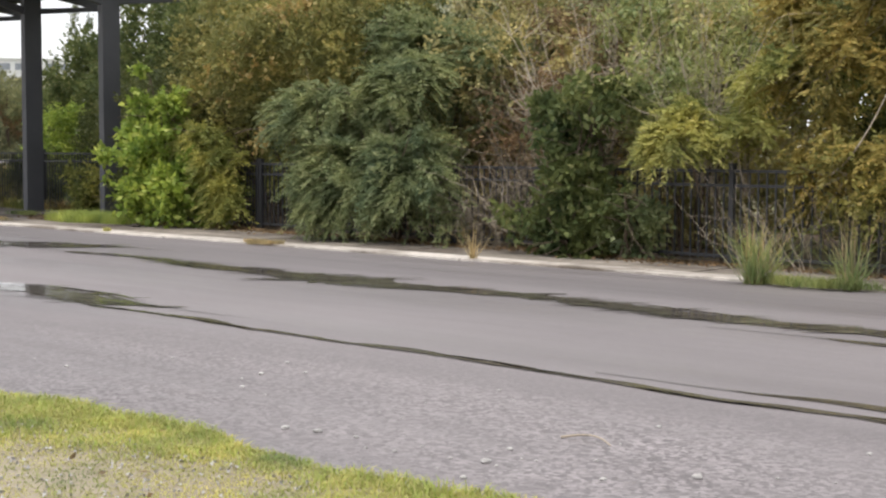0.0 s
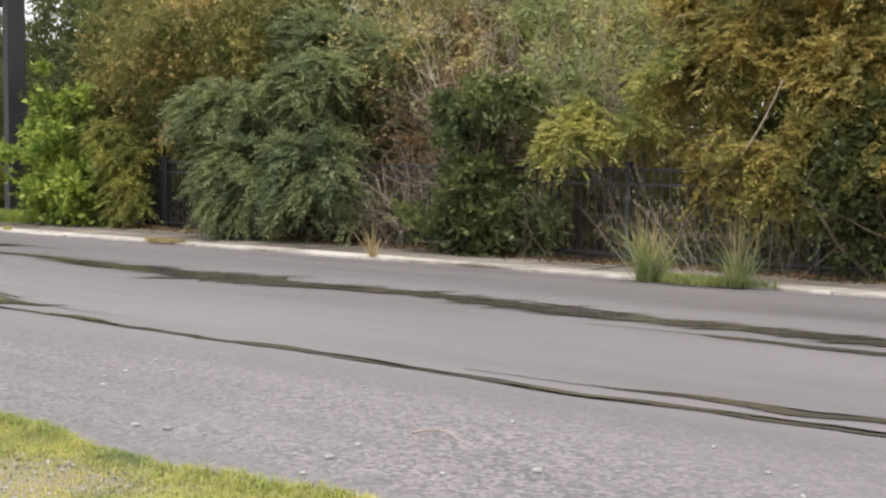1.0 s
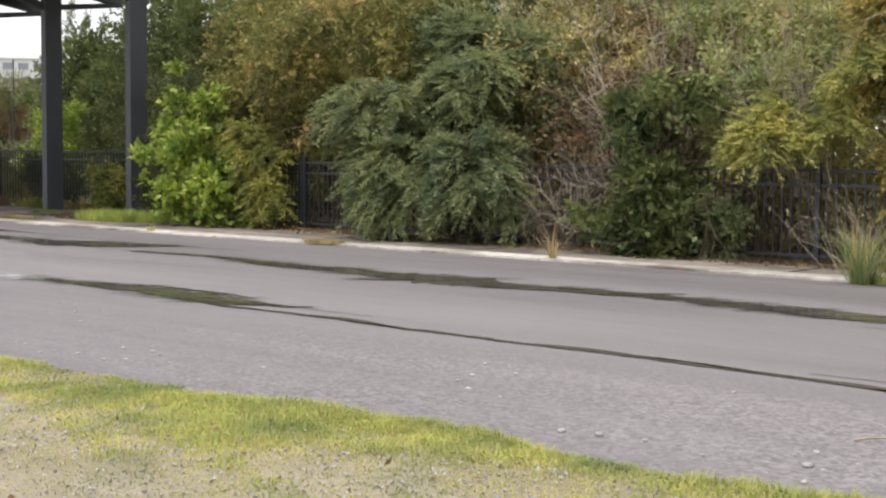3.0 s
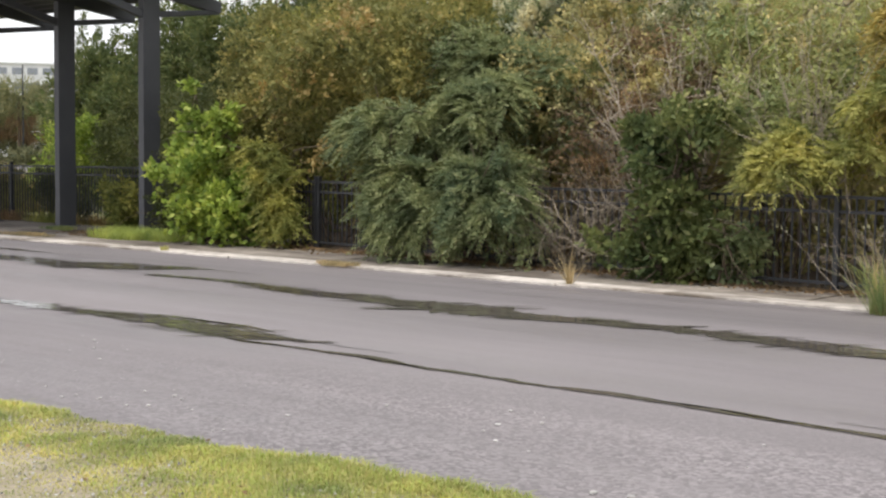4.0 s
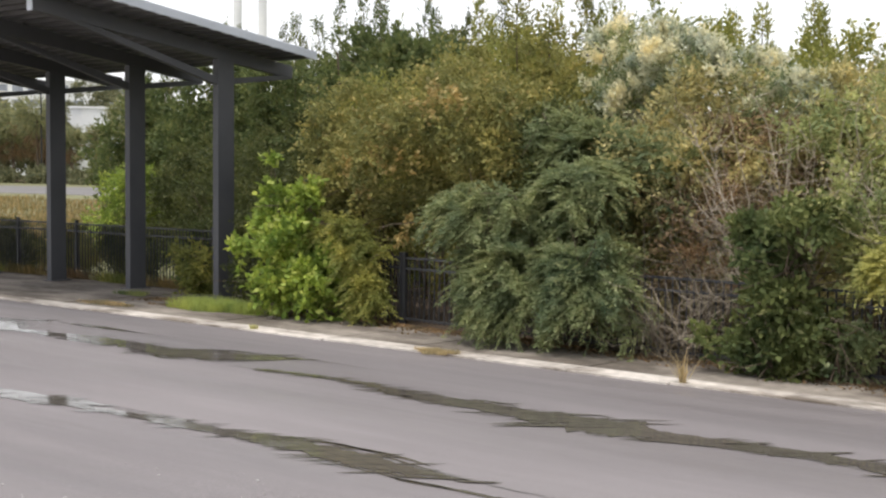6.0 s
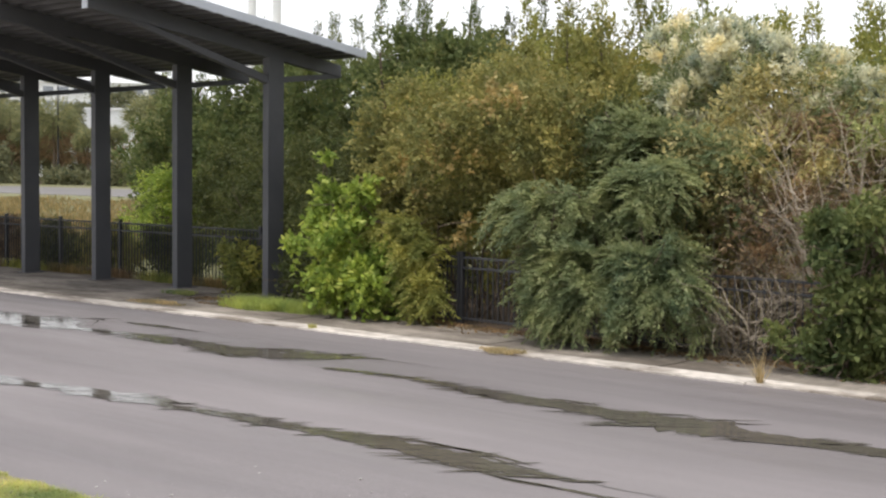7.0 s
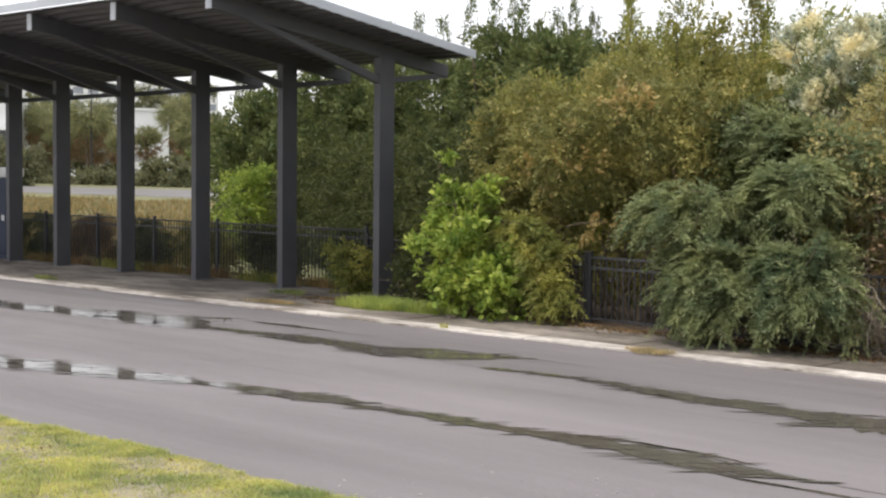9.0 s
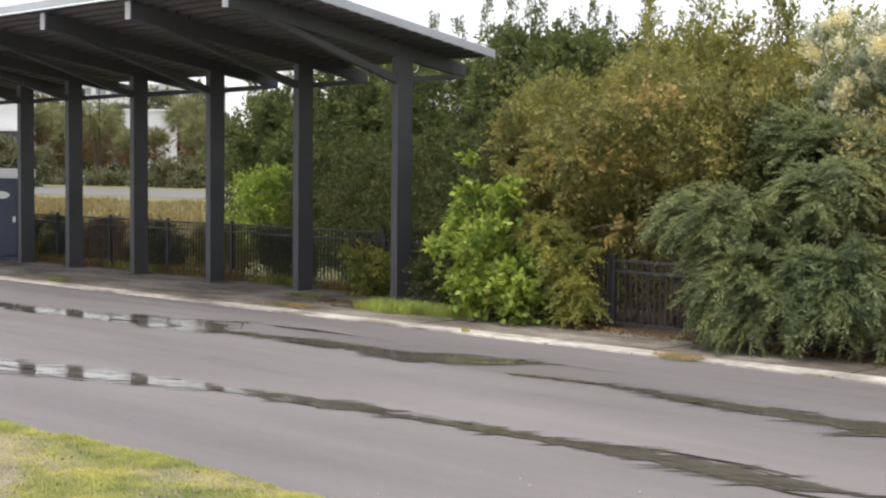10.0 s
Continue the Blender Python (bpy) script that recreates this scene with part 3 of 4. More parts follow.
puddle([19.3, 20.1, 20.7, 21.2, 22], [-10.1, -10.03, -10.1, -10.0, -10.0], [0, 0.06, 0.14, 0.1, 0], 19)


# ---- carport ----
BAY, COL_X, COL_Y = 2.88, -0.14, -1.1
BENT_X = [COL_X, -3.05, -6.04, -9.0, -11.86, -14.2, -17.0, -19.9, -22.8]
SLOPE = 0.146


def beam_z(y):
    return 4.66 - SLOPE * (y + 1.1)


carport = thing("carport", "grey painted steel carport with a sloping metal roof", "carport")


def yz_prism(bm, outline, x0, x1, bevel=0.006):
    a = [bm.verts.new((x0, y, z)) for y, z in outline]
    b = [bm.verts.new((x1, y, z)) for y, z in outline]
    bm.faces.new(a[::-1])
    bm.faces.new(b)
    for i in range(len(a)):
        j = (i + 1) % len(a)
        bm.faces.new((a[i], a[j], b[j], b[i]))
    bmesh.ops.recalc_face_normals(bm, faces=bm.faces)
    bmesh.ops.bevel(bm, geom=list(bm.edges), offset=bevel, segments=1, affect="EDGES")


def bent_meshes():
    col = as_mesh("column", solid(-0.085, 0.085, -0.2, 0.2, 0.02, 4.72, 0.012), M_STEEL)
    plate = as_mesh("base_plate", solid(-0.16, 0.16, -0.27, 0.27, 0.02, 0.04, 0.004), M_STEEL)
    bm = bmesh.new()
    f, r = -5.35 - COL_Y, 0.65 - COL_Y
    yz_prism(bm, [(f, beam_z(-5.35)), (r, beam_z(0.65) + 0.03), (r, beam_z(0.65) + 0.28), (f, beam_z(-5.35) + 0.32)], -0.075, 0.075)
    beam = as_mesh("beam", bm, M_STEEL)
    bm = bmesh.new()
    yz_prism(bm, [(-0.19, 4.2), (-0.19, 4.36), (-3.2, beam_z(-4.3) + 0.05), (-3.75, beam_z(-4.85) + 0.02)], -0.06, 0.06)
    brace = as_mesh("front_brace", bm, M_STEEL)
    bm = bmesh.new()
    yz_prism(bm, [(0.19, 4.24), (1.72, 4.42), (1.72, 4.52), (0.19, 4.36)], -0.06, 0.06)
    strut = as_mesh("rear_strut", bm, M_STEEL)
    return col, plate, beam, brace, strut


COLUMN, PLATE, BEAM, BRACE, STRUT = bent_meshes()
for x in BENT_X:
    for name, me in (("column", COLUMN), ("base_plate", PLATE), ("beam", BEAM), ("front_brace", BRACE), ("rear_strut", STRUT)):
        ob = new(name, me)
        ob.location, ob.parent = (x, COL_Y, 0), carport
ROOF_X0, ROOF_X1 = BENT_X[-1] - 0.9, 0.8
# Pale caps added so the beams' front ends look lit by the sky.
for x in BENT_X:
    part("lit_beam_end", solid(x - 0.08, x + 0.08, -5.375, -5.352, beam_z(-5.35) - 0.01, beam_z(-5.35) + 0.325, 0.004), M_FASCIA, carport, "pale cap added for the skylit beam end")


def corrugated():
    """Trapezoidal decking whose ribs run along the roof."""
    ys, zs = [], []
    for k in range(20):
        for dy, dz in ((0.0, 0.0), (0.13, 0.0), (0.16, 0.07), (0.27, 0.07)):
            ys.append(-5.5 + 0.3 * k + dy)
            zs.append(beam_z(ys[-1]) + 0.325 + dz)
    rows = [np.array([[x, y, z + up] for y, z in zip(ys, zs)]) for up in (0.0, 0.004) for x in (ROOF_X0, ROOF_X1)]
    k = len(ys)
    i = np.arange(k - 1)[:, None]
    f = np.concatenate([np.concatenate([i, i + 1, i + 1 + k, i + k], 1), np.concatenate([i, i + k, i + 1 + k, i + 1], 1) + 2 * k])
    return raw_mesh("roof_deck", np.concatenate(rows), f)


part("roof_deck", corrugated(), M_DECK, carport, "pale ribbed metal decking")
bm = bmesh.new()
yz_prism(bm, [(-5.55, beam_z(-5.55) + 0.34), (0.5, beam_z(0.5) + 0.34), (0.5, beam_z(0.5) + 0.5), (-5.55, beam_z(-5.55) + 0.5)], ROOF_X1, ROOF_X1 + 0.03)
part("end_fascia", bm, M_FASCIA, carport, "pale grey metal fascia")
part("front_fascia", solid(ROOF_X0, ROOF_X1, -5.56, -5.53, beam_z(-5.5) + 0.36, beam_z(-5.5) + 0.5), M_FASCIA, carport, "pale grey metal fascia")


# ---- fences ----
def fence_run(x0, y0, x1, y1, label, height=1.15, posts=2.4, gap=0.115, z0=0.02, first=0):
    top = thing("fence", label, "fence", at=(x0, y0, 0))
    dx, dy = x1 - x0, y1 - y0
    length = math.hypot(dx, dy)
    top.rotation_euler = (0, 0, math.atan2(dy, dx))
    post = as_mesh("post", solid(-0.032, 0.032, -0.032, 0.032, -0.1, height + 0.04, 0.005), M_FENCE)
    cap = as_mesh("post_cap", solid(-0.04, 0.04, -0.04, 0.04, height + 0.04, height + 0.06, 0.006), M_FENCE)
    picket = as_mesh("picket", solid(-0.009, 0.009, -0.009, 0.009, z0 + 0.06, height - 0.01), M_FENCE)
    n = max(1, round(length / posts))
    step = length / n
    for i in range(first, n + 1):
        p = new("post", post)
        p.location, p.parent = (i * step, 0, 0), top
        c = new("post_cap", cap)
        c.parent = p
    for i in range(n):
        for z in (height - 0.03, height - 0.2, z0 + 0.1):
            part("rail", solid(i * step + 0.03, (i + 1) * step - 0.03, -0.016, 0.016, z - 0.018, z + 0.018, 0.003), M_FENCE, top)
        k = int((step - 0.06) / gap)
        for j in range(k):
            q = new("picket", picket)
            q.location, q.parent = (i * step + 0.06 + (j + 0.5) * (step - 0.12) / k, 0, 0), top
    return top


fence_run(5.58, -1.95, 14.99, -2.68, "black metal picket fence overgrown by shrubs")
fence_run(14.99, -2.68, 24.59, -2.8, "black metal picket fence overgrown by rusty shrubs", first=1)
fence_run(-1.4, BACK_FENCE_Y, 5.5, -1.94, "black metal picket fence hidden behind shrubs")
fence_run(-29.0, BACK_FENCE_Y, -1.45, BACK_FENCE_Y, "black metal picket fence behind the carport", height=1.3)


# ---- portable toilet ----
def portable_toilet(x, y, turn):
    top = thing("portable_toilet", "navy blue plastic portable toilet with a white roof", "toilet", at=(x, y, 0.02))
    top.rotation_euler = (0, 0, radians(turn))
    w = 0.56
    part("body", solid(-w, w, -w, w, 0.1, 2.22, 0.04), M_BLUE, top)
    part("skid", solid(-w, w, -w - 0.02, w + 0.02, 0, 0.1, 0.02), M_BLUE, top)
    bm = solid(-w - 0.04, w + 0.04, -w - 0.04, w + 0.04, 2.22, 2.5, 0.1)
    part("roof", bm, M_PLASTIC, top, "white domed plastic roof")
    door = part("door", solid(-0.4, 0.4, -w - 0.03, -w + 0.01, 0.18, 2.02, 0.015), M_BLUE, top)
    bm = bmesh.new()
    bmesh.ops.create_cone(bm, cap_ends=True, segments=24, radius1=0.2, radius2=0.2, depth=0.02, matrix=Matrix.LocRotScale((0, -w - 0.035, 1.78), Euler((radians(90), 0, 0)), (1, 1, 0.5)) )
    for v in bm.verts:
        v.co.z = 1.78 + (v.co.z - 1.78) * 0.5
    part("plate", bm, M_PLASTIC, door, "white oval plate")
    part("latch", solid(0.28, 0.36, -w - 0.05, -w - 0.02, 1.05, 1.2, 0.006), M_PLASTIC, door)
    for z in (0.75, 1.0, 1.25):
        part("panel_rib", solid(w - 0.01, w + 0.015, -0.42, 0.42, z - 0.02, z + 0.02, 0.006), M_BLUE, top)


portable_toilet(-15.75, -0.75, 45)

# ---- shrubs along the fence ----
def turned_leaves(top, rng):
    """Leaves that have turned amber at the crown and pale yellow low down."""
    for blob, n, leaf in (((6.2, -1.8, 3.75, 0.6, 0.3, 0.3), 44, 0.1), ((5.8, -2.0, 1.6, 0.6, 0.2, 0.3), 14, 0.11), ((5.2, -2.0, 2.7, 1.1, 0.2, 0.6), 40, 0.1)):
        p, out = crown_points([blob], n, rng, 0.3, lumps=2, size=(0.05, 0.12))
        v, f = sprays(p, out, rng, 0.16, 5, leaf, leaf * 0.7, 0.3, 0.8, 0.1, 0.6)
        tagged(part("turned_leaf", raw_mesh("turned_leaf", v, f), L_AMBER, top, "amber and pale yellow autumn leaves"), kind="stuff")


shrub("lime_shrub", "bright lime-green broadleaf shrub growing through the fence", "shrub", (3.4, -2.3), [
    (3.3, -2.4, 0.9, 0.7, 0.5, 0.75), (2.85, -2.4, 2.0, 0.2, 0.2, 0.75), (3.5, -2.4, 1.95, 0.26, 0.2, 0.6), (4.1, -2.5, 0.65, 0.65, 0.45, 0.5), (3.15, -2.4, 1.5, 0.4, 0.4, 0.5)],
    1050, L_LIME, 21, stem=0.28, per=9, leaf=0.125, width=0.08, droop=0.3, spread=0.75, lift=0.9, lumps=8, ragged=0.3, size=(0.12, 0.26))
shrub("olive_shrub", "tall olive shrub with yellowing and orange leaves behind the fence", "shrub", (5.2, -1.0), [
    (4.7, -1.1, 2.75, 1.4, 0.9, 1.0), (6.0, -1.0, 3.1, 1.25, 0.9, 0.9), (3.9, -1.5, 1.7, 0.8, 0.6, 0.8), (7.0, -0.9, 2.9, 0.75, 0.8, 0.8), (3.3, -1.1, 2.8, 0.9, 0.7, 0.9)],
    3700, L_DOME, 22, stem=0.3, per=9, leaf=0.09, width=0.052, droop=0.2, spread=0.75, extra=turned_leaves, lumps=30, size=(0.26, 0.5), low=0.7)
shrub("bare_shrub", "shaded shrub of bare dark stems with a few leaves", "shrub", (6.0, -1.2), [(6.0, -1.0, 1.7, 1.1, 0.4, 0.7), (6.8, -1.0, 1.6, 0.7, 0.4, 0.8)],
    260, L_OLIVE, 30, stem=0.25, per=6, leaf=0.09, width=0.05, limbs=14, girth=0.018)
shrub("drooping_shrub", "green feathery branches hanging over the fence", "shrub", (4.7, -1.8), [
    (4.7, -2.3, 1.0, 0.75, 0.4, 0.6), (5.1, -2.35, 0.6, 0.6, 0.35, 0.4), (4.3, -2.2, 1.5, 0.75, 0.4, 0.4)],
    900, L_MID, 29, boughs=36, stem=0.28, per=16, leaf=0.085, width=0.028, droop=0.35, pinnate=True, wild=0.2)
shrub("feathery_shrub", "blue-green feathery shrub drooping over the fence", "shrub", (9.0, -2.4), [
    (9.0, -2.9, 0.95, 1.3, 0.6, 0.8), (8.1, -2.85, 1.9, 1.1, 0.45, 0.3), (8.3, -2.9, 1.1, 0.6, 0.4, 0.5), (10.0, -2.85, 1.0, 0.75, 0.5, 0.8), (9.4, -2.4, 2.2, 1.0, 0.45, 0.6)],
    3900, L_FEATHER, 23, boughs=100, stem=0.36, per=24, leaf=0.09, width=0.023, droop=0.3, lift=0.15, wild=0.12, pinnate=True, lean=0.4)
shrub("feathery_shrub", "tall grey-green feathery shrub rising behind the fence", "shrub", (9.4, -1.5), [
    (9.2, -1.5, 2.75, 1.0, 0.5, 0.6), (10.2, -1.5, 2.4, 0.8, 0.5, 0.7), (8.5, -1.4, 3.1, 0.5, 0.4, 0.3)],
    1300, L_FEATHER, 44, boughs=44, stem=0.32, per=20, leaf=0.085, width=0.024, droop=0.1, lift=0.3, wild=0.2, pinnate=True, lean=0.3)


def dead_shrub(label, base, n, reach, height, seed, kids=6, thick=0.012, z0=-0.03, back=0.4, wood=None, lean=0.0, wobble=0.16):
    rng = np.random.default_rng(seed)
    top = thing("dead_shrub", label, "shrub", group="dead shrubs")
    for i in range(n):
        s = np.array([[base[0] + rng.normal() * 0.3, base[1] + rng.normal() * 0.15, z0]])
        e = s + np.array([[rng.normal(lean, reach), rng.normal(-0.1, back), height * rng.uniform(0.45, 1.05)]])
        main = bent_paths(s, e, 8, wobble, rng, 0.12)
        tv, tf = tube_arrays(main, thick * rng.uniform(0.6, 1.3) * np.linspace(1.2, 0.35, 8)[None])
        q = main[0, rng.integers(2, 8, kids)]
        d = unit(unit(e - s) * 0.7 + rng.normal(size=q.shape) * 0.55)
        twig = bent_paths(q, q + d * rng.uniform(0.2, 0.85, (kids, 1)), 5, 0.05, rng, 0.05)
        wv, wf = tube_arrays(twig, (thick * np.linspace(0.65, 0.3, 5))[None].repeat(kids, 0), 3)
        part("stem", raw_mesh("stem", np.concatenate([tv, wv]), np.concatenate([tf, wf + len(tv)])), wood or M_DEADWOOD, top)
    return top


dead_shrub("bare brown dead shrub tangled over the fence", (11.3, -2.55), 26, 0.75, 1.3, 31, 9, 0.007, wood=M_DRYTWIG, back=0.1)
dead_shrub("pale dead twigs arching low across the fence", (11.5, -2.6), 13, 0.9, 0.9, 45, 8, 0.008, back=0.08, z0=0.25)
dead_shrub("dead shrub of straight stems leaning over", (12.3, -2.0), 15, 0.35, 2.3, 33, 6, 0.009, back=0.15, lean=-0.75, wobble=0.09)
dead_shrub("bleached dead shrub with a fan of bare stems", (12.6, -2.2), 24, 0.6, 3.2, 43, 8, 0.009, back=0.15, z0=0.4, wobble=0.1)
dead_shrub("fine pale dead twigs in the thicket", (11.2, -1.3), 12, 0.6, 3.3, 39, 10, 0.008, back=0.2)
dead_shrub("bleached dead shrub with arching bare stems", (14.7, -2.3), 26, 0.9, 3.2, 34, 9, 0.006, back=0.25, z0=0.8, wobble=0.1)
dead_shrub("dry bare stems fanned out beside the grass clump", (16.0, -3.3), 20, 0.42, 1.2, 35, 1, 0.0035, lean=-0.5, back=0.12, wobble=0.05)
dead_shrub("dry upright stems beside the grass clump", (17.0, -3.1), 12, 0.25, 1.3, 46, 2, 0.004, wood=M_DRYTWIG, back=0.12, wobble=0.05)
shrub("brown_shrub", "half-dead brown shrub with dry leaves", "shrub", (11.6, -1.7), [(11.2, -1.7, 1.7, 0.9, 0.4, 0.7), (11.7, -1.0, 2.6, 1.0, 0.5, 0.8), (10.8, -1.4, 2.3, 0.7, 0.4, 0.6)],
      900, L_BROWN, 32, stem=0.3, per=7, leaf=0.08, width=0.03, limbs=8, bark=M_DRYTWIG, girth=0.02)
shrub("brown_shrub", "tangle of dark brown dead leaves behind the fence", "shrub", (11.3, -2.0), [(11.0, -1.9, 0.7, 0.8, 0.25, 0.6), (11.9, -1.9, 0.8, 0.6, 0.25, 0.7)],
      420, L_BROWN, 47, stem=0.25, per=7, leaf=0.07, width=0.026, limbs=8, girth=0.012)
shrub("dark_shrub", "dark glossy green broadleaf shrub against the fence", "shrub", (12.9, -2.85), [
    (12.85, -2.9, 1.2, 0.28, 0.3, 0.6), (12.75, -2.95, 0.45, 0.45, 0.34, 0.42), (13.1, -2.8, 1.85, 0.36, 0.3, 0.32), (12.5, -2.7, 1.7, 0.2, 0.2, 0.25), (13.2, -2.9, 0.6, 0.25, 0.3, 0.55)],
    840, L_DEEP, 24, stem=0.22, per=8, leaf=0.12, width=0.065, spread=0.8, lumps=12, ragged=0.4)
shrub("yellow_conifer", "yellow-green feathery conifer branch over the fence", "shrub", (14.8, -2.4), [
    (14.6, -3.0, 1.45, 0.55, 0.4, 0.22), (14.75, -2.95, 1.7, 0.5, 0.4, 0.2), (15.3, -2.85, 1.5, 0.5, 0.35, 0.25), (15.4, -2.6, 2.1, 0.6, 0.4, 0.35)],
    620, L_YELLOW, 25, boughs=26, stem=0.3, per=20, leaf=0.09, width=0.024, droop=0.35, pinnate=True, wild=0.2, limbs=3, girth=0.016, twigs=0, lean=0.6)
shrub("rusty_shrub", "large rusty olive shrub spreading over the fence", "shrub", (17.0, -1.9), [
    (16.3, -2.2, 2.2, 1.1, 0.7, 1.1), (17.8, -2.2, 2.4, 1.2, 0.8, 1.2), (19.6, -2.1, 2.2, 1.3, 0.9, 1.4), (17.0, -1.8, 3.4, 1.6, 0.9, 0.9), (15.8, -2.0, 3.0, 0.8, 0.7, 0.8),
    (16.0, -2.7, 1.25, 0.6, 0.3, 0.45), (17.0, -2.8, 1.2, 0.7, 0.3, 0.5), (18.2, -2.7, 1.3, 0.7, 0.3, 0.5), (19.6, -2.7, 1.1, 0.9, 0.3, 0.6)],
    5600, L_RUST, 26, boughs=200, stem=0.3, per=15, leaf=0.09, width=0.034, droop=0.35, wild=0.25, pinnate=True)
shrub("dark_shrub", "dark green shrub in front of the fence", "shrub", (18.2, -2.9), [(18.1, -2.9, 0.9, 0.6, 0.35, 0.7), (18.8, -2.8, 1.3, 0.7, 0.4, 0.8), (17.5, -2.9, 1.1, 0.35, 0.3, 0.5)],
      760, L_DARK, 36, stem=0.25, per=8, leaf=0.1, width=0.055)
shrub("leafy_shrub", "fresh green leafy shrub behind the dead branches", "shrub", (13.9, -1.9), [
    (13.75, -2.2, 1.95, 0.5, 0.4, 0.6), (14.8, -1.2, 2.7, 1.0, 0.6, 0.8), (13.1, -0.9, 2.8, 0.8, 0.6, 0.7)],
    1900, L_FRESH, 27, stem=0.3, per=9, leaf=0.095, width=0.042)
shrub("olive_shrub", "straggly olive shrub in front of the fence", "shrub", (16.8, -2.9), [(16.7, -2.95, 0.8, 0.6, 0.2, 0.45), (17.3, -2.95, 1.1, 0.5, 0.25, 0.5), (16.1, -2.9, 1.3, 0.5, 0.25, 0.3)],
      420, L_OLIVE, 38, stem=0.25, per=7, leaf=0.075, width=0.034, limbs=5, girth=0.01, twigs=0)
shrub("leafy_shrub", "small pale green shrub growing through the fence", "shrub", (13.75, -2.75), [(13.75, -2.85, 0.55, 0.26, 0.2, 0.42)],
      130, L_FEATHER, 37, stem=0.2, per=7, leaf=0.1, width=0.05, limbs=3)
branch = np.array([[(16.4 + 0.7 * u, -3.05 - 0.1 * math.sin(3 * u), 1.1 + 0.25 * u + 0.75 * u ** 2.2) for u in np.linspace(0, 1, 10)]])
tagged(new("branch", as_mesh("branch", raw_mesh("branch", *tube_arrays(branch, np.linspace(0.014, 0.008, 10)[None])), M_DEADWOOD)), "pale curved bare branch caught in the rusty shrub", "branch")


def seed_heads(points):
    def add(top, rng):
        p, out = crown_points(points, 2600, rng, 0.85, lumps=16, size=(0.12, 0.26))
        up = out[:, 2] > -0.3
        v, f = sprays(p[up], out[up], rng, 0.17, 14, 0.075, 0.04, 0.0, 0.9, 0.9, 0.5)
        tagged(part("seed_head", raw_mesh("seed_head", v, f), L_CREAM, top, "fluffy cream seed heads"), kind="stuff")
    return add


FLOWER = [(8.3, 0.3, 4.25, 0.6, 0.5, 0.6), (9.3, 0.2, 4.2, 0.6, 0.5, 0.5), (10.4, 0.0, 4.0, 0.75, 0.5, 0.4), (8.7, 0.0, 3.6, 0.65, 0.4, 0.4), (11.8, -0.2, 3.55, 0.8, 0.4, 0.35)]
shrub("flowering_shrub", "tall shrub topped with fluffy cream seed heads", "shrub", (9.5, 0.8), FLOWER + [(9.0, 0.3, 2.6, 1.7, 0.6, 0.9)], 2500, L_FEATHER, 28, stem=0.3, per=9, leaf=0.07, width=0.03, extra=seed_heads(FLOWER))
# L_DARK at x 8.2 and behind the first column also paints in shade.
for k, (x, y, z, rx, rz, mat, cnt) in enumerate([
    (8.2, -1.0, 2.5, 0.9, 1.2, L_DARK, 1300), (9.9, -1.3, 2.5, 1.0, 0.9, L_PALE, 1300), (10.8, -0.7, 2.8, 1.0, 1.0, L_PALE, 1300), (13.2, -0.5, 2.8, 1.0, 1.0, L_PALE, 1200),
    (7.6, 0.4, 2.4, 1.3, 2.0, L_OLIVE, 1900), (16.6, -0.6, 1.6, 1.2, 1.2, L_DARK, 1000), (18.6, -0.6, 1.6, 1.2, 1.2, L_DARK, 1000), (11.4, 0.4, 2.4, 1.4, 1.7, L_PALE, 1900), (13.6, 0.6, 2.4, 1.5, 1.9, L_PALE, 1900), (16.0, 0.8, 2.6, 1.6, 2.0, L_MID, 1900),
    (18.8, 0.8, 2.6, 1.6, 2.2, L_OLIVE, 1700), (21.5, 0.2, 2.4, 1.7, 2.2, L_RUST, 1500), (2.2, -0.8, 1.5, 1.0, 1.4, L_DARK, 1500), (0.8, 0.9, 2.0, 1.2, 2.0, L_DARK, 1700), (-1.4, 2.4, 1.6, 1.4, 1.9, L_DARK, 1500), (-3.9, 3.2, 1.6, 1.5, 1.9, L_DARK, 1500), (-6.6, 4.2, 1.6, 1.6, 1.9, L_DARK, 1500), (-9.4, 5.4, 1.6, 1.6, 1.9, L_DARK, 1500), (-13.2, 7.2, 1.4, 1.6, 1.5, L_DARK, 1300),
    (2.0, 1.6, 3.0, 1.3, 1.7, L_MID, 1700), (4.0, 1.4, 3.4, 1.3, 1.6, L_OLIVE, 1700)]):
    shrub("thicket_shrub", "dense wild shrub in the thicket behind the fence", "shrub", (x, y), [(x, y, z, rx, 0.8, rz * 0.7), (x - 0.4, y + 0.3, z + 0.6, rx * 0.7, 0.7, rz * 0.55), (x, y, 0.8, rx, 0.6, 0.8)],
          cnt, mat, 40 + k, stem=0.32, per=8, leaf=0.095, width=0.045, group="thicket behind the fence", limbs=4)
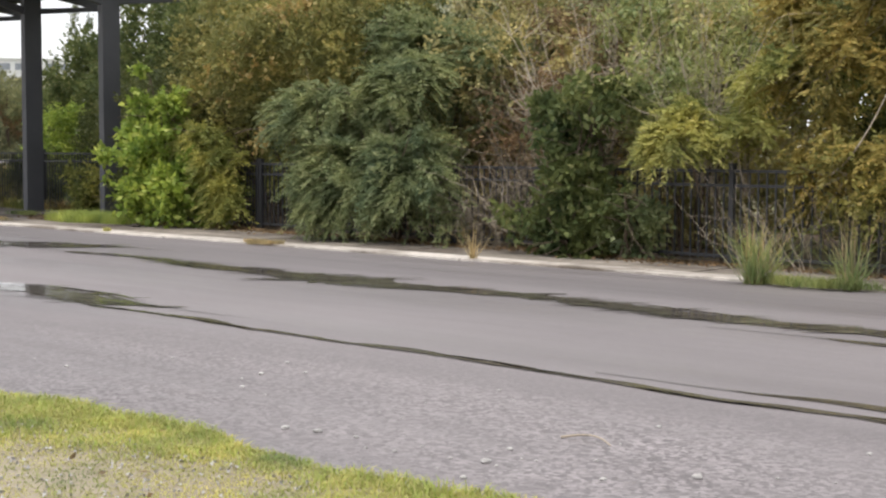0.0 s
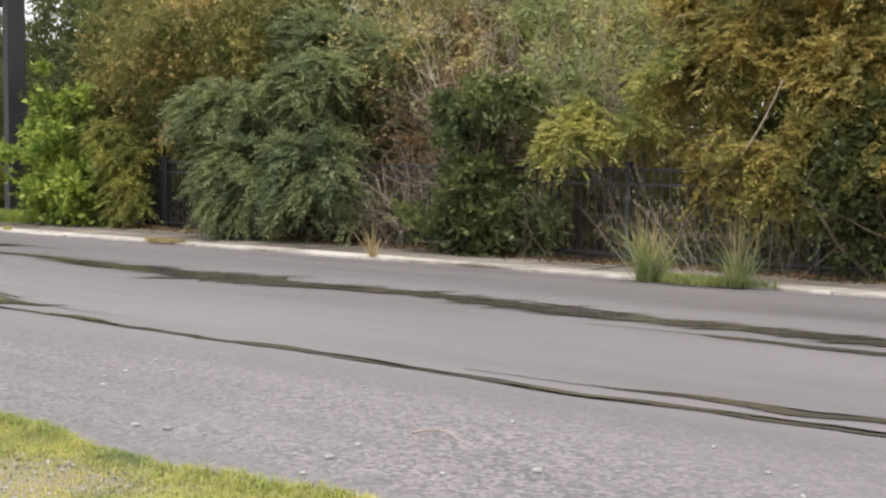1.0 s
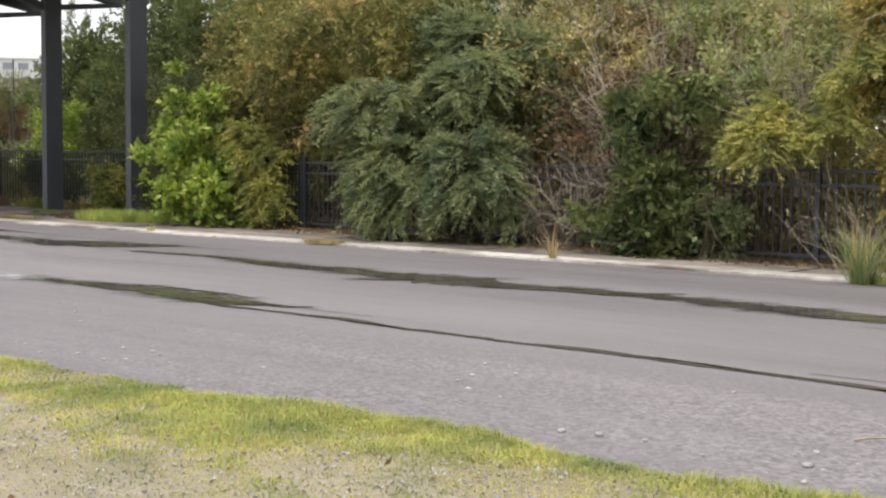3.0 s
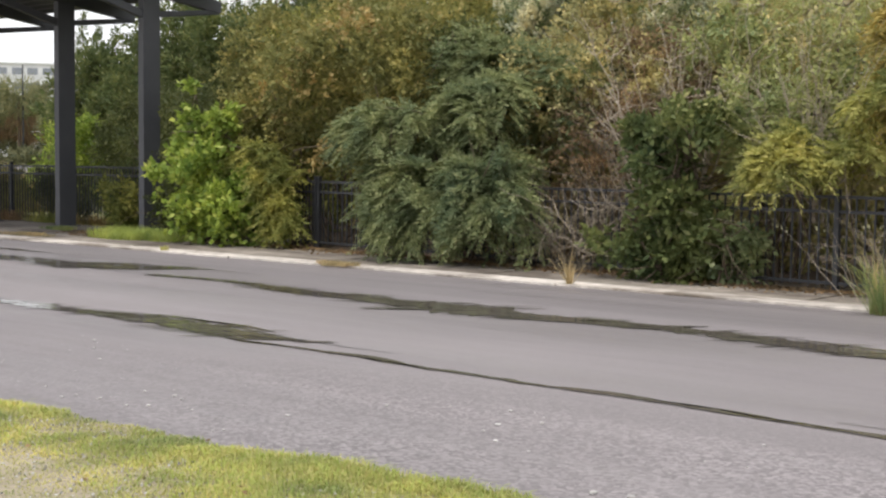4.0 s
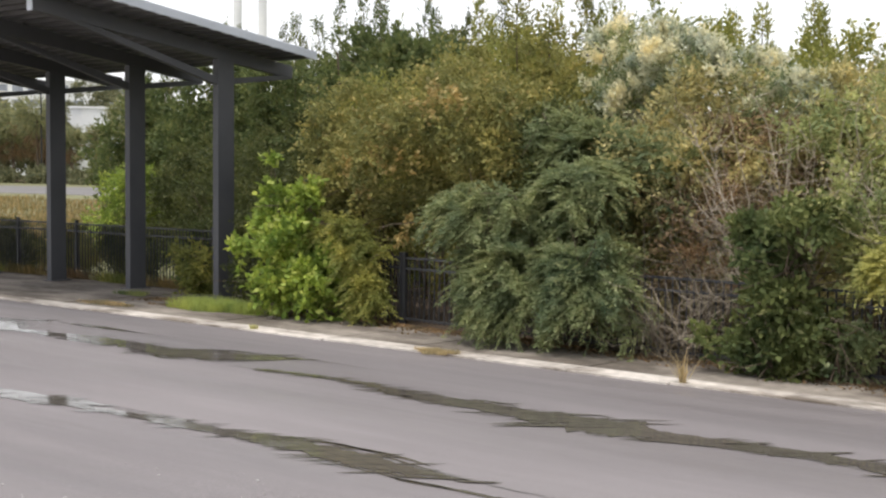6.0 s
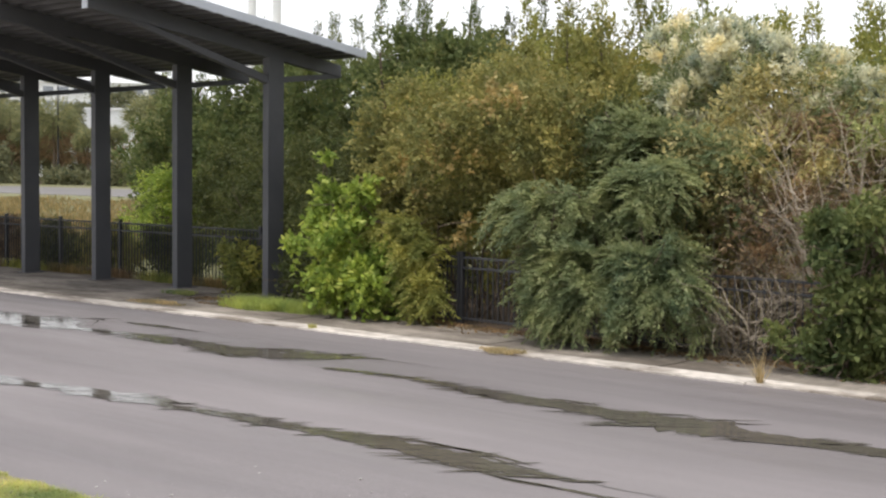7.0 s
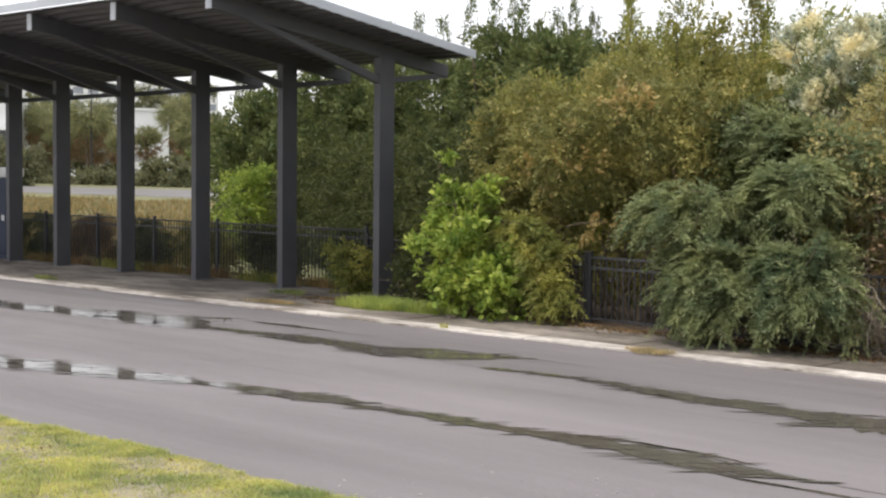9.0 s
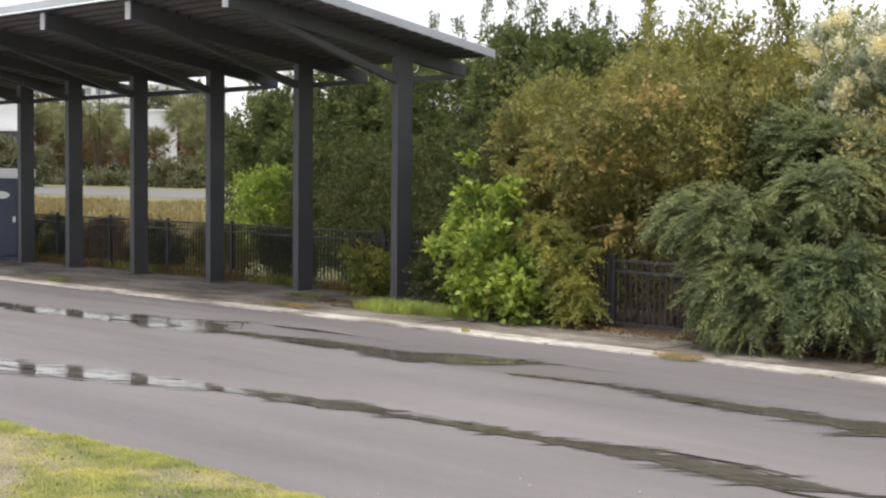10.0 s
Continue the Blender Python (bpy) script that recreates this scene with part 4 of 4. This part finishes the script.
def leaders(x, y, height, r, mat):
    """Upright leading shoots that stand out of a tree's crown."""
    def add(top, rng):
        for dx in (-0.55 * r, -0.1 * r, 0.4 * r):
            z0, z1 = height * 0.66, height * rng.uniform(0.9, 1.04)
            cx = x + dx + rng.normal() * 0.15
            if rng.random() < 0.3:
                continue
            u = rng.uniform(0, 1, 80)
            ang = rng.uniform(0, 6.28, 80)
            radial = np.stack([np.cos(ang), np.sin(ang), np.zeros(80)], 1)
            p = np.stack([np.full(80, cx), np.full(80, y), z0 + (z1 - z0) * u], 1) + radial * (0.3 * (1 - u) + 0.03)[:, None]
            v, f = sprays(p, unit(radial * 0.5 + np.array([0, 0, 1.0])), rng, 0.26, 9, 0.1, 0.04, 0.0, 0.5, 0.8, 0.25)
            shoot = tagged(part("shoot", raw_mesh("shoot", v, f), mat, top), kind="stuff")
            path = bent_paths(np.array([[cx, y, z0 - 0.9]]), np.array([[cx, y, z1]]), 5, 0.04, rng)
            part("stem", raw_mesh("stem", *tube_arrays(path, np.linspace(0.02, 0.006, 5)[None], 5)), M_BARK, shoot)
    return add


for k, (x, y, top, r, mat, cnt) in enumerate([
    (-17, 13, 6.6, 2.4, L_DARK, 2100), (-13, 13, 7.2, 2.5, L_DARK, 2200), (-8.5, 12.5, 7.4, 2.5, L_DARK, 2200), (-4, 11, 7.4, 2.4, L_DARK, 2200),
    (7.2, 7.5, 6.4, 2.0, L_MID, 900), (10.6, 7.5, 6.2, 2.0, L_OLIVE, 900), (3.4, 7.5, 6.6, 2.0, L_MID, 1000), (13.8, 7.5, 6.2, 2.0, L_MID, 900), (0.4, 7.8, 6.6, 2.0, L_MID, 1000),
    (-15.6, 8.6, 6.0, 2.0, L_DEEP, 2500), (-11.6, 8.4, 6.8, 2.2, L_DEEP, 2600), (-7.4, 7.6, 6.9, 2.2, L_DEEP, 2500), (-3.6, 6.4, 6.9, 2.1, L_DEEP, 2400),
    (-0.6, 4.6, 6.3, 1.8, L_DEEP, 2200), (2.2, 4.2, 6.3, 1.8, L_MID, 2200), (4.6, 3.2, 6.2, 1.7, L_OLIVE, 2200), (6.6, 3.4, 6.0, 1.6, L_MID, 2000), (9.0, 4.5, 5.5, 1.9, L_MID, 2000),
    (12.0, 4.5, 5.4, 1.9, L_OLIVE, 1900), (15.0, 4.5, 5.5, 2.0, L_MID, 1900), (18.5, 4.0, 5.6, 2.2, L_OLIVE, 1700), (22, 3.5, 5.4, 2.2, L_MID, 1400)]):
    far_row = y > 7
    wide = 1.35 if x < 0 else 1.0
    shrub("tree", "bushy green tree rising behind the thicket", "tree", (x, y), [(x, y, top * 0.5, r, 1.3, top * 0.34), (x + 0.6, y, top * 0.66, r * 0.8, 1.0, top * 0.2), (x - 0.8, y, top * 0.28, r * 1.1, 1.2, top * 0.3)],
          int(cnt * (0.8 if far_row else 1.1)), mat, 60 + k, stem=0.42, per=9 if far_row else 11, leaf=(0.13 if far_row else 0.115) * wide, width=0.06 * wide, lift=0.7, limbs=5, girth=0.07, size=(0.25 * wide, 0.5 * wide), low=0.4,
          extra=leaders(x, y, top, r, mat), group="trees behind the thicket")
shrub("leafy_shrub", "pale green leafy shrub in the field beyond the fence", "shrub", (-12.2, 5.0), [(-12.2, 5.0, 1.2, 1.1, 0.8, 1.1), (-11.8, 5.0, 1.9, 0.7, 0.6, 0.8)], 900, L_LIME, 91, stem=0.35, per=9, leaf=0.1, width=0.05)
shrub("dark_shrub", "small green shrub in front of the fence", "shrub", (-1.5, -0.75), [(-1.5, -0.75, 0.5, 0.55, 0.3, 0.45), (-1.0, -0.8, 0.35, 0.45, 0.3, 0.35)], 380, L_MID, 92, stem=0.2, per=8, leaf=0.09, width=0.06, limbs=3)
shrub("dark_shrub", "dark shrub behind the carport column", "shrub", (0.6, -0.6), [(0.5, -0.5, 0.7, 0.7, 0.4, 0.7), (1.4, -1.2, 0.9, 0.7, 0.5, 0.9)], 800, L_DARK, 93, stem=0.25, per=8, leaf=0.1, width=0.05, limbs=3)
for k in range(11):
    x = -2.6 - 2.45 * k
    mat = (L_DEEP, L_DARK, L_OLIVE, L_DARK, L_BROWN)[k % 5]
    shrub("weed_clump", "tangled weeds and vines behind the fence", "weeds", (x, 0.3), [(x, 0.25, 0.5, 1.2, 0.25, 0.45), (x - 0.4, 0.35, 0.85, 0.8, 0.25, 0.3)], 1150, mat, 100 + k, low=0.3, stem=0.25, per=8, leaf=0.085, width=0.035, limbs=2, girth=0.012, group="weeds behind the fence")


# ---- tufts, patches and litter at the kerb ----
tuft("grass_tuft", "small yellowing grass tuft at the kerb", (12.3, -4.2, 0.02), 34, 0.5, L_STALK, 71, 0.9, 0.015, 0.04)
tuft("tall_grass_clump", "tall green grass clump at the kerb", (16.3, -4.38, 0.0), 190, 0.74, L_REED, 72, 1.45, 0.009, 0.13, "grass clumps at the kerb", 34)
tuft("tall_grass_clump", "tall green grass clump at the kerb", (17.3, -4.35, 0.0), 120, 0.64, L_REED, 73, 1.5, 0.009, 0.1, "grass clumps at the kerb", 22)


def low_patch(name, label, x, y, rx, ry, n, h, mat, seed, width=0.008):
    rng = np.random.default_rng(seed)
    a, r = rng.uniform(0, 2 * np.pi, n), np.sqrt(rng.uniform(0, 1, n))
    r = r * (1 + 0.25 * np.sin(3 * a + seed) + 0.12 * np.sin(7 * a))
    p = np.stack([x + rx * r * np.cos(a), y + ry * r * np.sin(a), np.full(n, 0.025)], 1)
    v, f = blade_arrays(p, h, width, 1.0, rng)
    tagged(new(name, as_mesh(name, raw_mesh(name, v, f), mat)), label, "weeds", kind="stuff")


low_patch("weed_patch", "low yellow-green weed patch on the kerb", 8.35, -4.25, 0.36, 0.2, 900, 0.07, L_STALK, 81)
low_patch("weed_patch", "low green weed patch between the grass clumps", 16.95, -4.4, 0.62, 0.2, 1800, 0.11, L_REED, 82)
low_patch("weed_patch", "green grass patch at the foot of the shrub", 1.7, -2.7, 1.3, 0.4, 3600, 0.24, L_GRASS, 83)
low_patch("weed_patch", "low dry weeds on the cracked pavement", -0.6, -3.5, 0.7, 0.22, 900, 0.07, L_STALK, 84)
low_patch("weed_patch", "low dry weeds beside the column", -1.9, -2.0, 0.45, 0.22, 700, 0.1, L_REED, 85)
low_patch("weed_patch", "low rusty weeds on the pavement", 0.6, -2.9, 0.7, 0.12, 700, 0.05, L_BROWN, 86)
for k in range(9):
    low_patch("weed_patch", "straggly weeds at the foot of the fence", -2.6 - 1.9 * k, -0.52, 0.95, 0.12, 420, 0.28, (L_STRAW, L_MID, L_BROWN)[k % 3], 300 + k, 0.012)
low_patch("weed_patch", "low dry weeds on the kerb", -8.3, -3.7, 0.4, 0.15, 500, 0.1, L_REED, 87)
low_patch("weed_patch", "tiny weed tuft in a kerb joint", 4.4, -4.2, 0.08, 0.06, 90, 0.09, L_DRYGRASS, 88)


def leaf_litter():
    rng = np.random.default_rng(7)
    n = 9000
    x = rng.uniform(-1, 22, n)
    y = np.interp(x, (5, 15, 22), (-1.95, -2.6, -2.75)) - 0.05 - np.abs(rng.normal(0, 0.24, n)) + 0.1 * np.sin(x * 1.7)
    p = np.stack([x, y, np.full(n, 0.034)], 1)
    d = unit(np.stack([rng.normal(size=n), rng.normal(size=n), np.abs(rng.normal(0, 0.25, n))], 1))
    v, f = leaf_arrays(p, d, 0.055, 0.03, rng, 0.1)
    tagged(new("leaf_litter", as_mesh("leaf_litter", raw_mesh("leaf_litter", v, f), L_BROWN)), "brown fallen leaves along the fence foot", "leaf litter", kind="stuff")


leaf_litter()


def crumpled(name, label, at, size, mat, seed, category="litter"):
    rng = np.random.default_rng(seed)
    bm = bmesh.new()
    bmesh.ops.create_icosphere(bm, subdivisions=3, radius=1)
    for v in bm.verts:
        k = 1 + 0.35 * noise.noise(v.co * 2.3 + Vector((seed, 0, 0))) + 0.18 * noise.noise(v.co * 6)
        v.co = Vector((v.co.x * size[0] * k, v.co.y * size[1] * k, max(0.0, (v.co.z + 0.6) * size[2] * k)))
    ob = new(name, as_mesh(name, bm, mat))
    ob.location = at
    ob.rotation_euler = (0, 0, rng.uniform(0, 6))
    return tagged(ob, label, category)


crumpled("litter_bag", "crumpled pale plastic bag lying by the fence", (4.58, -1.9, 0.02), (0.11, 0.07, 0.09), M_STONE, 3)
crumpled("stone", "flat grey stone lying on the pavement", (3.4, -2.95, 0.02), (0.15, 0.08, 0.03), M_CONCRETE, 4, "stone")

PEBBLE = []
for k in range(4):
    bm = bmesh.new()
    bmesh.ops.create_icosphere(bm, subdivisions=2, radius=1)
    for v in bm.verts:
        v.co *= 1 + 0.3 * noise.noise(v.co * 1.7 + Vector((k * 5, 0, 0)))
        v.co.z *= 0.55
    PEBBLE.append(as_mesh("pebble", bm, M_STONE))
rng = random.Random(4)
spots = [(18.62, -12.45, 0.022), (19.6, -12.38, 0.024), (20.4, -12.0, 0.024), (18.45, -12.5, 0.022), (21.0, -12.3, 0.02)]
spots += [(rng.uniform(11, 23.5), -10.8 - 2.0 * rng.random() ** 0.7, 0.006 + 0.011 * rng.random() ** 2) for _ in range(150)]
for x, y, r in spots:
    ob = new("pebble", rng.choice(PEBBLE))
    ob.location, ob.scale = (x, y, r * 0.35), (r, r * rng.uniform(0.6, 1), r)
    ob.rotation_euler = (0, 0, rng.uniform(0, 6))
    tagged(ob, "small pale pebble lying on the asphalt", "pebble", "pebbles on the road")
arc = np.array([[(19.52 + 0.28 * u, -11.76 + 0.05 * math.sin(3.1 * u), 0.006 + 0.02 * math.sin(math.pi * u)) for u in np.linspace(0, 1, 9)]])
tagged(new("twig", as_mesh("twig", raw_mesh("twig", *tube_arrays(arc, np.linspace(0.006, 0.003, 9)[None])), M_DEADWOOD)), "bent pale twig lying on the asphalt", "twig")


def verge_gravel():
    rng = np.random.default_rng(15)
    n = 9000
    x, y = rng.uniform(4, 22, n), rng.uniform(-16.2, -13.2, n)
    d = unit(rng.normal(size=(n, 3)) * np.array([1, 1, 0.35]))
    p = np.stack([x, y, np.full(n, 0.022)], 1)
    v, f = leaf_arrays(p, d, 0.02, 0.018, rng, 0.5)
    tagged(new("gravel", as_mesh("gravel", raw_mesh("gravel", v, f), M_STONE)), "pale gravel in the bare verge", "gravel", kind="stuff")


verge_gravel()


# ---- beyond the fence ----
tagged(sheet("far_road", -600, -20, 60, 94, -0.03, M_FARROAD, 0.05), "grey far road across the field", "road", kind="structure")


def field_grass():
    rng = np.random.default_rng(8)
    n = 30000
    t = rng.uniform(0, 1, n)
    y = 2 + 46 * t ** 1.4
    x = -12 - y * 1.55 + rng.normal(size=n) * (6 + 0.35 * y) - 4
    keep = x < -8 - 0.9 * y
    p = np.stack([x, y, np.full(n, -0.06)], 1)[keep]
    h = np.random.default_rng(9).uniform(0.1, 0.42, len(p)) * (1 + 0.5 * np.sin(p[:, 0] * 0.45 + 2 * np.sin(p[:, 1] * 0.3)))
    v, f = blade_arrays(p, h, 0.05, 0.5, rng)
    tagged(new("field_grass", as_mesh("field_grass", raw_mesh("field_grass", v, f), L_STRAW)), "tall yellow dry grass in the field", "grass", kind="stuff")


field_grass()


def palm(x, y, height, seed, crown=2.4):
    rng = np.random.default_rng(seed)
    top = thing("palm_tree", "cabbage palm with a skirt of dead fronds", "palm", at=(x, y, -0.06), group="palms beyond the field")
    path = np.array([[(0.15 * math.sin(k), 0, height * k / 5) for k in range(6)]])
    part("trunk", raw_mesh("trunk", *tube_arrays(path, np.linspace(0.3, 0.22, 6)[None], 8)), M_BARK, top)
    for name, mat, n, lift, low in (("crown", L_PALM, 84, 0.15, 0.0), ("dead_skirt", L_SKIRT, 20, -1.1, -1.6)):
        d = unit(rng.normal(size=(n, 3)) * np.array([1, 1, 0.55]) + np.array([0, 0, lift]))
        tip = np.array([0, 0, height + low]) + d * crown * 0.6 * rng.uniform(0.7, 1.1, (n, 1))
        fan = np.repeat(tip, 14, 0)
        fd = unit(np.repeat(d, 14, 0) * 0.7 + rng.normal(size=(n * 14, 3)) * 0.55 + np.array([0, 0, -0.35]))
        v, f = leaf_arrays(fan, fd, crown * 0.5, 0.16, rng)
        sv, sf = leaf_arrays(np.repeat([[0, 0, height + low]], n, 0).astype(float), d, crown * 0.7, 0.12, rng)
        part(name, raw_mesh(name, np.concatenate([v, sv]), np.concatenate([f, sf + len(v)])), mat, top)


for k, (x, y, h, c) in enumerate([(-217, 120, 12.4, 4.8), (-212, 121, 9.4, 4.2), (-202, 120, 12.2, 5.2), (-206, 124, 9.2, 4.4), (-183, 120, 8.4, 2.8), (-173, 120, 12.0, 4.6), (-168, 119, 9.0, 4.2), (-228, 126, 11.6, 4.6), (-194, 122, 8.0, 3.0)]):
    palm(x, y, h, 200 + k, c)
for k, (x, y, z, rx, rz) in enumerate([(-216, 118, 0.8, 5, 1.0), (-200, 117, 0.8, 5, 1.1), (-186, 116, 0.6, 5, 0.7), (-176, 116, 0.6, 5, 0.7), (-165, 113, 1.6, 4, 2.2), (-230, 124, 2.2, 6, 2.6),
    (-250.8, 137.4, 9.7, 4.5, 7.3), (-247.7, 140.4, 9.6, 4.5, 7.2), (-243.7, 144.2, 9.7, 4.5, 7.3), (-240.1, 147.6, 9.6, 4.5, 7.2), (-267.2, 173.3, 12.0, 7.5, 12.0), (-261.2, 179.0, 12.8, 8.0, 13.0), (-256.2, 183.8, 13.0, 8.0, 13.2), (-222.4, 167.1, 9.7, 7.5, 8.9), (-217.5, 171.9, 10.6, 7.5, 9.7), (-212.1, 177.0, 10.9, 7.5, 10.0), (-206.3, 182.6, 11.2, 7.5, 10.3), (-200.4, 188.2, 11.2, 7.5, 10.3), (-179.3, 89.9, 3.2, 5, 3.5)]):
    shrub("far_tree", "hazy green trees beyond the field", "tree", (x, y), [(x, y, z, rx, 4, rz), (x + rx * 0.5, y, z * 0.8, rx * 0.7, 4, rz * 0.8)], 430 if z < 3 else 620 if z < 11.9 else 1400, L_FAR, 230 + k, stem=1.4, per=8, leaf=0.8, width=0.42, limbs=3, girth=0.3, size=(0.4, 0.9) if z < 3 else (0.9, 1.9), twigs=3, group="trees beyond the field")


def building(label, x, y, w, depth, h, wall, turn=54.5, storeys=0, bays=0, first=0.0):
    top = thing("building", label, "building", at=(x, y, -0.06))
    top.rotation_euler = (0, 0, radians(turn))
    part("wall", solid(-w / 2, w / 2, 0, depth, 0, h, 0.05), wall, top)
    part("roof", solid(-w / 2 - 0.3, w / 2 + 0.3, -0.3, depth + 0.3, h, h + 0.5, 0.05), M_WHITE, top)
    if storeys:
        sh = (h - first) / storeys
        for i in range(storeys):
            for j in range(bays):
                cx = -w / 2 + (j + 0.5) * w / bays
                z = first + i * sh + 0.3 * sh
                win = part("window", solid(cx - w / bays * 0.34, cx + w / bays * 0.34, -0.06, 0.1, z, z + 0.45 * sh), M_GLASS, top)
                part("sill", solid(cx - w / bays * 0.36, cx + w / bays * 0.36, -0.2, -0.07, z - 0.2, z), M_WHITE, win)
    return top


building("white warehouse with plain walls beyond the palms", -250, 162, 13, 14, 16.6, M_WHITE)
building("white warehouse wing with a flat roof", -240, 160, 9, 14, 16.2, M_WHITE)
garage = building("low grey garage beside the white warehouse", -236, 150, 11, 8, 6.4, M_GREYWALL)
for dx in (-2.8, 2.6):
    part("door", solid(dx - 1.9, dx + 1.9, -0.08, 0.05, 0.1, 4.6, 0.02), M_WHITE, garage)
building("white ribbed hall with a grey base", -219, 109, 13, 12, 16.2, M_WHITE)
building("dark base of the white hall", -217.5, 107, 12.6, 1.5, 9.9, M_STEEL)
building("long white office building with dark windows", -337, 205, 78, 20, 28.5, M_WHITE, storeys=4, bays=18, first=11)
building("white low hall in front of the office building", -352, 192, 30, 10, 20.5, M_WHITE)
for x in (-361, -347.5):
    bm = bmesh.new()
    bmesh.ops.create_cone(bm, cap_ends=True, segments=16, radius1=1.7, radius2=1.4, depth=95, matrix=Matrix.Translation((0, 0, 47.5)))
    ob = new("tower", as_mesh("tower", bm, M_WHITE))
    ob.location = (x, 300, -0.06)
    tagged(ob, "tall pale round tower far beyond the trees", "tower", "towers far off")
pole = np.array([[(0, 0, 0), (0, 0, 9), (0, 0, 18)]], float)
ob = new("lamp_post", as_mesh("lamp_post", raw_mesh("lamp_post", *tube_arrays(pole, np.array([[0.18, 0.15, 0.12]]), 8)), M_FENCE))
ob.location = (-199, 119, -0.06)
tagged(ob, "tall thin dark lamp post beyond the field", "lamp post")
